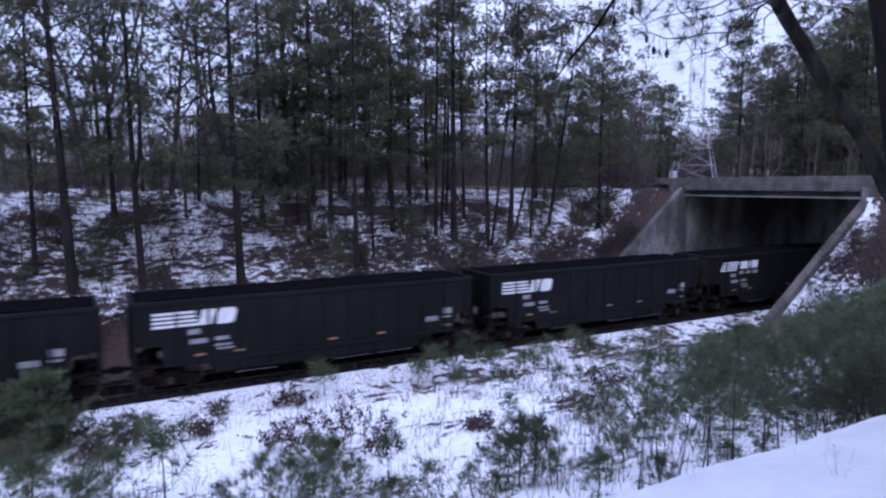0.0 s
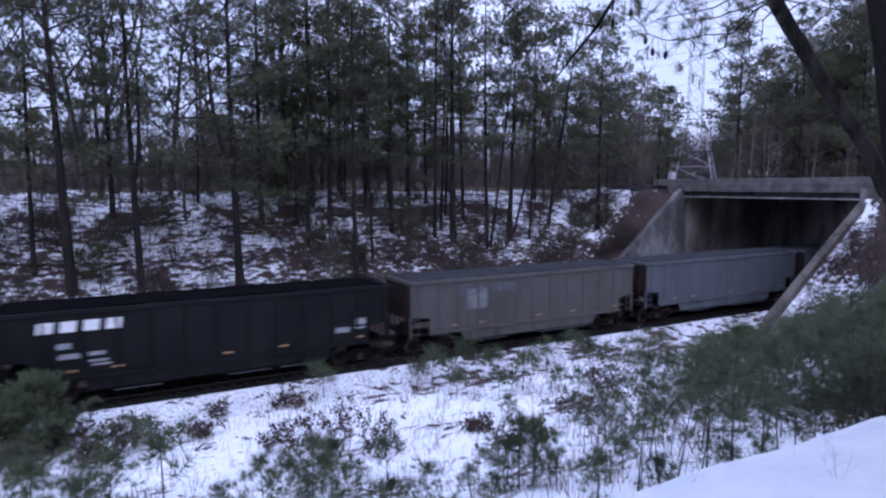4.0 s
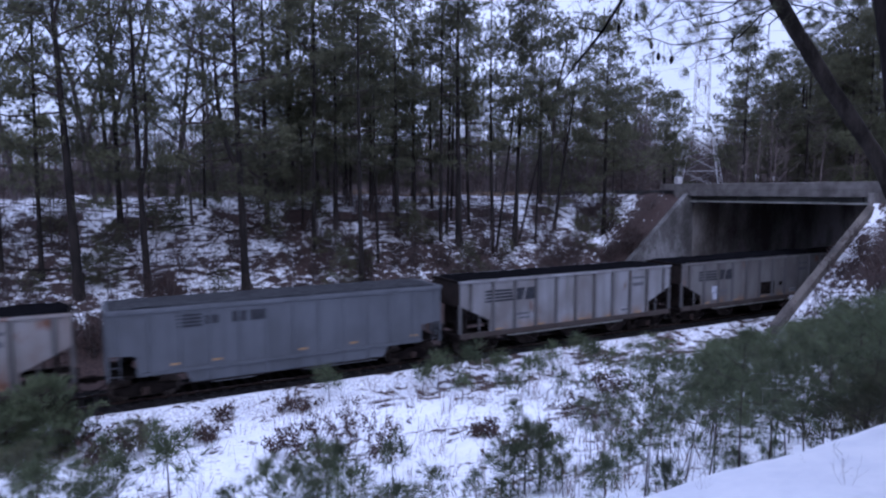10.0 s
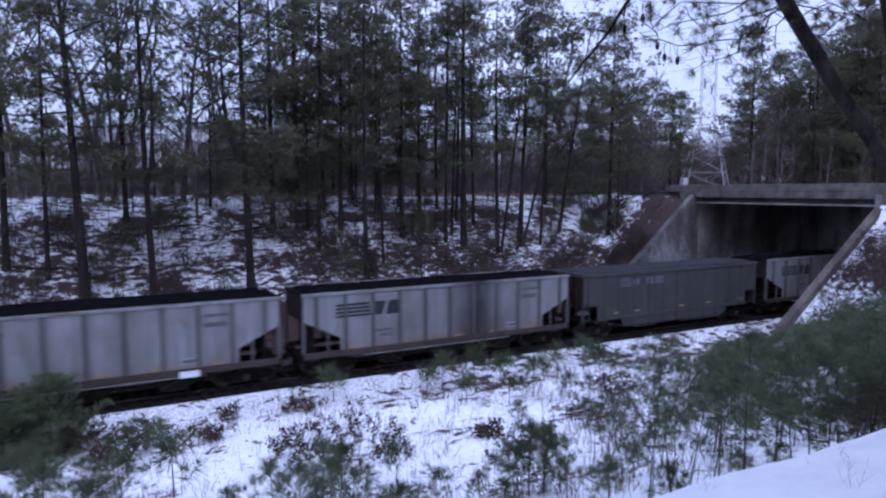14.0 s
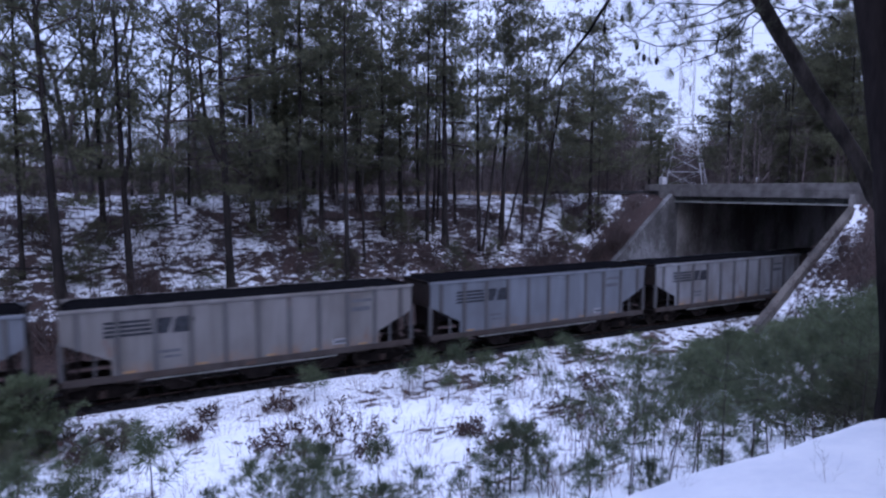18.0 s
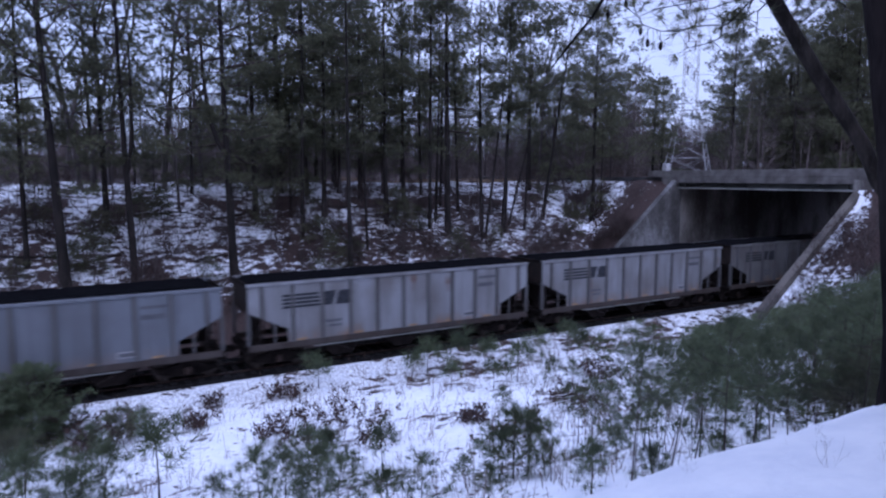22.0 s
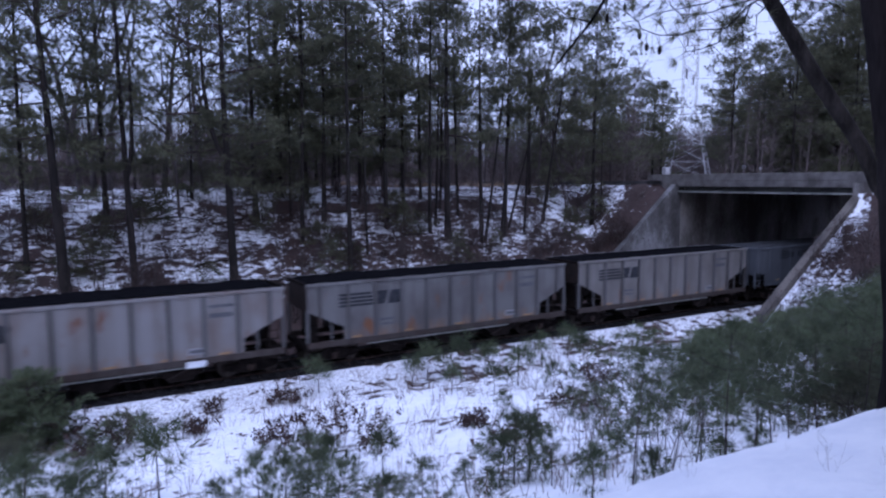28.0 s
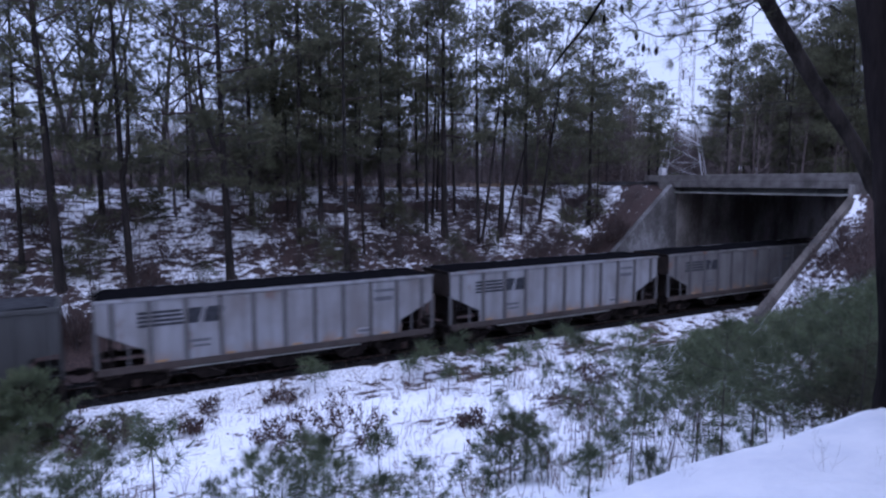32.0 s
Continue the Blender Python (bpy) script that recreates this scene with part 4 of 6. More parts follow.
def pine_meshes(seed, h, base, radius, r0, limbs=46, clump=14, needle=0.31, width=0.034, count=12, shape=0.42, droop=0.15, cl=0.52, fill=0.55, tiers=0, flat=0.45, fork=0.0, gap=0.0):
    rng = np.random.default_rng(seed)
    t, br = Tubes(), Tubes()
    bend = rng.uniform(-0.22, 0.22, 2) * min(1.0, h / 12)
    axis = lambda z: np.array([bend[0] * math.sin(z / h * 2.5), bend[1] * math.sin(z / h * 3.1), z])
    zs = np.linspace(-0.6 * min(1.0, h / 6), h, 12)
    t.add([axis(z) for z in zs], [max(0.006, r0 * (1 - 0.93 * max(z, 0) / h) * (1.25 if z < 0.1 else 1)) for z in zs], 8 if r0 > 0.06 else 5)
    if fork:
        side = rng.choice((-1, 1))
        pts = [axis(fork) + np.array([side * a, 0.1 * a, b]) for a, b in ((0, 0), (0.55, 1.0), (1.0, 2.6), (1.2, 4.8), (1.25, 7.5))]
        t.add(pts, [r0 * k for k in (0.62, 0.55, 0.48, 0.38, 0.2)], 7)
    cs, ds = [], []
    az0 = rng.uniform(0, 6)
    for i in range(limbs):
        u = (i + rng.uniform(0, 1)) / limbs
        if tiers:
            u = (math.floor(u * tiers) + rng.uniform(0.1, 0.9)) / tiers
        z = base + (h - base) * u ** 0.92
        az = az0 + i * 2.4 + rng.uniform(-0.6, 0.6)
        L = radius * (0.35 + 0.65 * math.sin(math.pi * min(1, u * 0.75 + 0.22))) * (1 - u) ** shape * rng.choice((0.45, 0.7, 0.95, 1.2, 1.4)) * rng.uniform(0.85, 1.15) + 0.12 * radius
        rise = ((0.85 if tiers else 0.55) * u - droop) + rng.uniform(-0.15, 0.2)
        o = axis(z)
        out = np.array([math.cos(az), math.sin(az), rise])
        p1, p2 = o + out * L * 0.5 + np.array([0, 0, -0.03 * L]), o + out * L + np.array([0, 0, 0.10 * L])
        rr = 0.035 * r0 + 0.006 * L
        br.add([o, p1, p2], [rr * 1.6, rr, 0.006], 4)
        nc = max(2, int(L / (gap or cl / 0.72)))
        for k in range(nc):
            s = 1 - fill * (k / nc) ** 1.1
            q = o + (p1 - o) * (s / 0.5) if s < 0.5 else p1 + (p2 - p1) * ((s - 0.5) / 0.5)
            lat = np.array([-math.sin(az), math.cos(az), rng.uniform(-0.2, 0.2)]) * rng.uniform(-0.5, 0.5) * L * (1.25 - s)
            cc = q + lat + rng.normal(0, 0.2 * cl, 3)
            if abs(lat).sum() > 0.6 * cl:
                br.add([q - out * 0.5 * cl, cc], [0.4 * rr + 0.003, 0.005], 3)
            m = max(3, int(clump * rng.uniform(0.5, 1.3)))
            pts = cc + rng.normal(0, 1, (m, 3)) * np.array([0.72, 0.72, flat]) * cl
            cs.append(pts)
            ds.append((pts - q) * (0.35 / cl) + np.array([out[0] * 0.35, out[1] * 0.35, 0.35]))
    tip = axis(h)
    cs.append(tip + rng.normal(0, 0.4 * cl, (8, 3)) + np.array([0, 0, -0.4 * cl]))
    ds.append(np.tile([0, 0, 1.0], (8, 1)))
    v = tufts(rng, np.concatenate(cs), np.concatenate(ds), needle, width, count, 0.55)
    return t, br, v


def h_of(kw):
    return kw["h"]


def pine(seed, label, group, young=False, bark=None, **kw):
    t, br, v = pine_meshes(seed, **kw)
    tree = thing("pine_sapling" if young else "pine_tree", label, "young pine" if young else "pine tree", group=group)
    child("trunk", t.mesh("trunk", bark or (M_TWIG if young else M_BARK)), tree)
    child("boughwork", br.mesh("boughwork", M_TWIG, False), tree)["kind"] = "stuff"
    child("crown", soup("crown", v, 3, M_NEEDLE2 if young and h_of(kw) != 2.0 else M_NEEDLE), tree, "green needle tufts with gaps" if young else "dark green needle tufts with gaps")
    return tree


def bare_tree(seed, label, group, h=16.0, r0=0.16, levels=4, fork=0.35, spread=0.55, name="bare_tree", category="bare tree", stems=1, mat=None, kids=(7, 5, 4, 4)):
    rng = random.Random(seed)
    tb, tw = Tubes(), Tubes()

    def grow(p, d, length, r, level):
        segs = 4 if level < 2 else 3
        pts, rad = [p], [r]
        for i in range(segs):
            d = (d + Vector((rng.gauss(0, 0.10), rng.gauss(0, 0.10), 0.06 + rng.gauss(0, 0.06)))).normalized()
            p = p + d * (length / segs)
            pts.append(p)
            rad.append(r * (1 - 0.62 * (i + 1) / segs))
        (tb if level == 0 else tw).add(pts, rad, 7 if level == 0 and r > 0.05 else (5 if level == 1 and r > 0.03 else 3))
        if level >= levels:
            return
        n = kids[min(level, 3)]
        for k in range(n):
            s = fork + (1 - fork) * (k + rng.random()) / n
            i = min(segs - 1, int(s * segs))
            q = pts[i].lerp(pts[i + 1], s * segs - i)
            a = rng.uniform(0, 2 * math.pi)
            side = Vector((math.cos(a), math.sin(a), rng.uniform(0.0, 0.6)))
            grow(q, (d * (1 - spread) + side * spread).normalized(), length * rng.uniform(0.36, 0.58), max(0.005 if h > 0.8 else 0.0012, rad[i] * rng.uniform(0.4, 0.6)), level + 1)

    for i in range(stems):
        w = 0.06 if stems == 1 else 0.7
        grow(Vector((rng.uniform(-0.2, 0.2) * (stems > 1), rng.uniform(-0.2, 0.2) * (stems > 1), -0.4 if stems == 1 else -0.1)), Vector((rng.uniform(-w, w), rng.uniform(-w, w), 1)).normalized(), h * rng.uniform(0.75, 1.0), r0, 0)
    tree = thing(name, label, category, group=group)
    child("trunk" if stems == 1 else "stem_clump", tb.mesh("trunk", mat or M_BARK2), tree)
    child("twigwork", tw.mesh("twigwork", M_TWIG, False), tree, "bare brown twigs")["kind"] = "stuff"
    return tree


USED = set()


def plant(proto, x, y, turn, size=1.0, lean=(0, 0), sink=0.0):
    """Sets a tree on the ground; the first use takes the built one itself."""
    m = pose(x, y, ground_z(x, y) - sink, lean[0], lean[1], 0) @ pose(0, 0, 0, 0, 0, turn)
    if id(proto) in USED:
        ob = copy_thing(proto, m)
    else:
        ob = proto
        ob.matrix_basis = m
        USED.add(id(proto))
    ob.scale = (size, size, size)
    return ob


def along(bearing, y):
    """The x on the line that leaves the eye at a bearing, in degrees from straight across the track, at y."""
    return math.tan(radians(bearing)) * (y - EYE[1])


def leaf_quads(r2, c, size):
    """Withered leaves: small hanging diamonds at the places c. Returns corners."""
    m = len(c)
    d = r2.normal(0, 1, (m, 3)) + np.array([0, 0, -0.8])
    d /= np.linalg.norm(d, axis=1)[:, None]
    s = np.cross(d, r2.normal(0, 1, (m, 3)))
    s /= np.linalg.norm(s, axis=1)[:, None]
    return np.stack([c, c + d * size * 0.45 + s * size * 0.25, c + d * size, c + d * size * 0.45 - s * size * 0.25], 1).reshape(-1, 3)


def build_woods():
    rng, tilt = random.Random(5), random.Random(6)

    def lean():
        return (tilt.gauss(0, 1.8), tilt.gauss(0, 1.8))

    foliage = dict(clump=23, needle=0.29, width=0.034, count=15, cl=0.5, flat=0.42, gap=0.85, fill=0.92)
    tall = [pine(s, "tall pine with a ragged dark green crown on the snowy bank", "pines on the far bank", h=hh, base=bb, radius=rr, r0=r0, limbs=lm, tiers=int((hh - bb) / 1.05), fork=fk, **foliage)
            for s, hh, bb, rr, r0, lm, fk in ((21, 23, 5.2, 4.2, 0.30, 40, 0), (22, 22, 6.5, 3.8, 0.23, 34, 6.4), (23, 20, 5.0, 3.5, 0.21, 34, 0), (24, 22, 8.0, 3.2, 0.19, 28, 0), (25, 24, 6.0, 4.6, 0.27, 62, 7.5))]
    slim = [pine(s, "slim pine with a bare dark trunk and a thin open crown", "pines on the far bank", h=hh, base=bb, radius=rr, r0=r0, limbs=lm, tiers=9, **foliage) for s, hh, bb, rr, r0, lm in ((26, 20, 9.0, 2.6, 0.15, 17), (27, 18, 7.5, 2.3, 0.12, 15), (29, 16, 8.0, 2.0, 0.10, 12))]
    thicket = [pine(s, "middling dense pine with boughs down to the snow", "pines behind the far bank", h=hh, base=bb, radius=rr, r0=0.16, limbs=lm, droop=0.22, shape=0.5, **foliage) for s, hh, bb, rr, lm in ((36, 13, 2.0, 3.7, 36), (37, 11, 1.6, 3.3, 32), (38, 12, 2.4, 4.0, 34))]
    lone = pine(39, "upright pine with a tapering open crown near the bridge", "pines on the far bank", h=18.6, base=3.6, radius=4.2, r0=0.2, limbs=62, tiers=15, shape=0.66, **foliage)
    low = [pine(s, "short bushy pine under the tall ones", "pines on the far bank", h=hh, base=bb, radius=rr, r0=0.11, limbs=46, droop=0.3)
           for s, hh, bb, rr in ((31, 9.5, 1.6, 3.0), (32, 7.5, 1.0, 2.6))]
    bare = [bare_tree(s, "bare leafless tree with fine twigs", "bare trees on the far bank", h=hh, r0=r0) for s, hh, r0 in ((41, 17, 0.17), (42, 14, 0.13), (43, 12, 0.10))]
    arching = bare_tree(44, "bare tree with long arching limbs", "bare trees on the far bank", h=15, r0=0.2, spread=0.68, fork=0.28, kids=(9, 5, 4, 3))

    def stand(rows, spin):
        """Bearing in degrees, y, tree, size and lean to the right in degrees."""
        for a, y, proto, size, tip in rows:
            b = radians(a)
            plant(proto, along(a, y), y, spin.uniform(0, 360), size, (tip * math.sin(b), tip * math.cos(b)))

    # the trunks that stand free on the slope
    stand([(-3.2, 13.2, slim[0], 1.05, 1.0), (-0.8, 11.2, tall[0], 1.0, -2.2), (4.1, 11.5, tall[1], 0.95, -0.8), (11.7, 11.1, tall[4], 1.0, -0.4), (21.5, 10.9, tall[3], 0.95, 0.0), (23.0, 13.0, slim[2], 1.05, 0.0),
           (19.3, 16.7, tall[2], 0.95, 0.5), (20.3, 21.5, slim[0], 1.0, 0.0), (26.2, 18.1, tall[3], 0.95, 0.0), (27.7, 20.0, slim[1], 1.0, 0.0), (28.5, 14.6, slim[0], 1.1, 0.5), (29.0, 15.5, slim[1], 1.1, 1.0), (29.4, 17.5, slim[2], 1.1, 0.0), (30.1, 14.1, tall[0], 0.95, 0.0), (31.0, 16.5, slim[1], 1.1, -1.0),
           (33.1, 13.6, slim[0], 1.1, -0.5), (33.4, 13.5, slim[1], 1.15, 6.0), (33.2, 13.8, bare[2], 0.7, -16.0), (34.8, 13.4, slim[1], 1.1, 3.5), (35.1, 13.8, tall[3], 0.95, 1.5), (35.4, 14.6, slim[2], 1.1, 14.0), (36.8, 14.0, slim[2], 1.15, 2.0), (38.4, 15.4, slim[0], 1.0, 8.0), (42.6, 14.5, lone, 1.0, 0.5), (43.3, 14.2, slim[2], 0.75, 0.0), (44.0, 17.0, slim[2], 0.6, 0.0)], rng)
    # leafless trees on the level ground to the left
    stand([(6.5, 22.2, arching, 1.1, 0.0), (0.7, 22.0, bare[0], 1.15, 0.0), (1.4, 22.6, bare[0], 1.1, 1.0), (2.6, 27.0, bare[0], 1.0, -2.0), (9.6, 23.0, bare[1], 1.15, 0.0), (-4.5, 24.0, bare[0], 1.1, 0.0), (-0.3, 32.0, bare[0], 1.2, 0.0), (-6.0, 17.0, bare[1], 1.2, 0.0), (7.6, 17.5, bare[2], 1.1, 0.0), (10.5, 33.0, bare[0], 1.1, 0.0), (15.0, 26.0, bare[1], 1.2, 0.0), (38.0, 19.0, bare[1], 1.0, 4.0), (40.5, 17.0, bare[2], 0.9, -4.0)], rng)
    # pines behind them
    stand([(-5.8, 14.0, tall[2], 1.0, 0.0), (1.6, 24.0, slim[0], 1.0, -1.0), (2.3, 17.5, tall[2], 0.95, 0.0), (8.6, 20.0, slim[2], 1.1, 0.0), (13.6, 17.0, tall[2], 1.05, 0.0), (15.6, 20.0, tall[0], 0.95, 0.0), (16.5, 17.0, thicket[1], 0.8, 0.0), (20.6, 20.0, thicket[0], 0.95, 0.0), (24.4, 20.5, thicket[2], 0.95, 0.0), (17.4, 14.5, slim[0], 1.1, 1.0), (17.8, 19.5, tall[4], 0.9, 0.0), (22.4, 18.5, tall[3], 0.95, 0.0), (24.7, 15.5, tall[2], 1.0, 0.0), (37.2, 20.0, tall[3], 0.9, 0.0), (20.2, 26.0, tall[1], 1.05, 0.0), (48.1, 38.0, lone, 0.78, 0.0), (-10, 12, tall[0], 1.0, 0.0), (-15, 15, tall[4], 1.0, 0.0), (-21, 12, tall[1], 1.0, 0.0), (-27, 14, tall[2], 1.0, 0.0)], rng)
    stand([(9.4, 26.0, thicket[1], 0.6, 0.0), (13.2, 21.0, thicket[2], 0.85, 0.0), (14.9, 24.0, thicket[0], 0.95, 0.0), (18.7, 25.0, thicket[2], 1.0, 0.0), (22.6, 25.0, thicket[1], 1.15, 0.0), (26.0, 25.0, thicket[0], 1.0, 0.0), (29.6, 25.0, thicket[2], 1.0, 0.0), (37.2, 26.0, thicket[0], 0.9, 0.0), (39.2, 28.0, thicket[1], 1.05, 0.0), (41.0, 27.0, thicket[2], 1.05, 0.0), (42.6, 30.0, thicket[0], 1.1, 0.0), (44.3, 28.0, thicket[1], 1.15, 0.0), (45.9, 30.0, thicket[2], 1.15, 0.0), (47.4, 31.0, thicket[1], 1.15, 0.0), (2.3, 30.0, thicket[1], 0.5, 0.0), (4.4, 26.0, thicket[0], 0.62, 0.0), (-2.8, 29.0, thicket[2], 0.5, 0.0), (0.5, 36.0, thicket[1], 0.6, 0.0)], rng)
    # out-of-view pines around the camera, added to shade the brink snow
    for x, y, k in ((6.0, -31.6, 0), (1.2, -32.2, 1), (-4.0, -31.6, 0), (10.5, -31.0, 1), (3.6, -31.0, 3), (8.3, -34, 1), (5.3, -30.9, 4), (8.2, -30.4, 0)):
        plant(tall[k], x, y, rng.uniform(0, 360), 0.95)
    # low evergreens on the slope
    dwarf = [pine(s, "low bushy evergreen on the snowy slope", "low evergreens on the far bank", h=hh, base=0.25, radius=rr, r0=0.05, limbs=22, droop=0.2, shape=0.4, clump=10, needle=0.2, width=0.035, count=10, cl=0.24, flat=0.5) for s, hh, rr in ((46, 2.8, 1.3), (47, 2.2, 1.5))]
    for a, y, k, z in ((1.85, 14.6, 0, 0.8), (-0.4, 12.3, 1, 0.7), (4.6, 16.6, 1, 0.85), (6.2, 17.0, 0, 0.7), (12.9, 19.9, 0, 1.1), (-3.9, 12.0, 1, 0.5), (18.9, 13.6, 1, 0.8), (25.6, 15.4, 0, 0.9), (27.6, 14.6, 1, 0.7), (42.9, 14.3, 0, 0.8), (8.7, 21.5, 1, 1.0), (21.5, 12.0, 1, 0.6), (-2.4, 16.5, 1, 0.6)):
        plant(dwarf[k], along(a, y), y, rng.uniform(0, 360), z)
    for i in range(16):
        a = -7 + 51 * (i + rng.random()) / 16
        y = rng.uniform(30, 52)
        plant(tall[(1, 3, 1, 3, 2)[rng.randrange(5)]] if rng.random() < (0.1 if a < 10 else 0.45) else bare[rng.randrange(3)], along(a, y), y, rng.uniform(0, 360), rng.uniform(0.42, 0.62), lean())
    # pines beyond the road
    for x, y, k, s in ((90, 22, 1, 0.72), (99, 30.5, 2, 0.85), (99, 24.7, 0, 0.85), (125, 50, 1, 0.85), (110, 34, 4, 0.85), (84, -14, 0, 0.9), (104, 23, 0, 0.95), (100, 28, 1, 0.95), (88, 36, 4, 0.75), (112, 26, 0, 1.05), (105, 36, 2, 1.0), (118, 40, 4, 1.0), (93, 40, 0, 0.65), (112, 46, 1, 0.85), (120, 52, 4, 0.85)):
        plant(tall[k], x, y, rng.uniform(0, 360), s, lean())
    stand([(53.4, 24.0, lone, 1.1, 0.0), (55.2, 27.0, tall[0], 0.82, 0.0), (57.2, 24.0, tall[4], 0.9, 0.0), (60.6, 19.0, tall[4], 1.05, 0.0), (60.9, 21.0, tall[0], 1.15, 0.0), (62.1, 18.0, thicket[0], 1.9, 0.0), (59.9, 24.0, tall[2], 1.15, 0.0), (55.6, 24.0, tall[2], 0.9, 0.0), (57.8, 20.0, thicket[2], 1.55, 0.0), (61.4, 22.0, thicket[1], 2.2, 0.0), (59.0, 26.0, thicket[0], 1.6, 0.0), (61.6, 17.0, tall[1], 1.1, 0.0), (58.4, 30.0, thicket[0], 1.5, 0.0), (60.2, 27.0, thicket[2], 1.6, 0.0), (56.2, 33.0, thicket[1], 1.4, 0.0), (54.6, 36.0, thicket[2], 1.1, 0.0)], rng)
    for i in range(26):
        a, y = 52.6 + 11 * (i + rng.random()) / 26, rng.uniform(13, 30)
        if along(a, y) > 77:
            plant(low[i % 2], along(a, y), y, rng.uniform(0, 360), rng.uniform(0.6, 1.05))
    # unseen pines added behind the camera to block low sky light on the cars
    for i in range(22):
        x, y = -60 + 130 * (i + rng.random()) / 22, rng.uniform(-52, -37)
        plant(tall[i % 5], x, y, rng.uniform(0, 360), rng.uniform(0.8, 1.0))
    # three nearer unseen ones, added to dim the snow mound
    for x, y, k in ((-4.5, -34.5, 0), (2.5, -35.5, 4), (8.5, -35.0, 0)):
        plant(tall[k], x, y, rng.uniform(0, 360), 0.9)
    # brush on the far bank
    brush = [bare_tree(s, "bare tangled shrub among leaf litter", "brush on the far bank", h=hh, r0=0.024, levels=3, fork=0.15, name="bare_shrub", category="shrub", stems=st, kids=(5, 4, 3)) for s, hh, st in ((51, 2.2, 7), (52, 1.5, 9), (53, 2.8, 5))]
    for k, b in enumerate(brush):
        r2 = np.random.default_rng(90 + k)
        c = r2.normal(0, 1, (220, 3)) * np.array([0.7, 0.7, 0.4]) + np.array([0, 0, 0.75])
        child("leafage", soup("leafage", leaf_quads(r2, c, 0.15), 4, M_LEAF), b, "withered brown leaves")["kind"] = "stuff"
    for i in range(190):
        a = -7 + 53 * (i + rng.random()) / 190
        y = rng.uniform(7, 20) if rng.random() < 0.8 else rng.uniform(20, 26)
        if a < 14 and (rng.random() < 0.15 or y > 17.5):
            continue
        plant(brush[rng.randrange(3)], along(a, y), y, rng.uniform(0, 360), rng.uniform(0.6, 1.1))
    for i in range(26):
        x, y = rng.uniform(31, 44), rng.uniform(9.6, 18.5)
        plant(brush[rng.randrange(3)], x, y, rng.uniform(0, 360), rng.uniform(0.45, 0.85))
    for i in range(60):
        x, y = rng.uniform(34, 47), rng.uniform(-19, -7.2)
        plant(brush[rng.randrange(3)], x, y, rng.uniform(0, 360), rng.uniform(0.5, 1.0))
    for i in range(46):
        a, y = -8 + 24 * (i + rng.random()) / 46, rng.uniform(24.5, 31)
        plant(brush[rng.randrange(3)], along(a, y), y, rng.uniform(0, 360), rng.uniform(0.45, 0.8))
    wand = [bare_tree(s, "slim bare leafless sapling on the bank", "slim saplings on the far bank", h=hh, r0=0.035, levels=2, fork=0.3, name="bare_sapling", category="sapling", kids=(6, 3, 2)) for s, hh in ((55, 5.0), (56, 3.5))]
    for i in range(12):
        a, y = -6 + 50 * (i + rng.random()) / 12, rng.uniform(8, 19)
        plant(low[i % 2], along(a, y), y, rng.uniform(0, 360), rng.uniform(0.22, 0.42))
    for i in range(95):
        a = -7 + 52 * (i + rng.random()) / 95
        y = rng.uniform(8, 22)
        plant(wand[rng.randrange(2)], along(a, y), y, rng.uniform(0, 360), rng.uniform(0.7, 1.3))


build_woods()


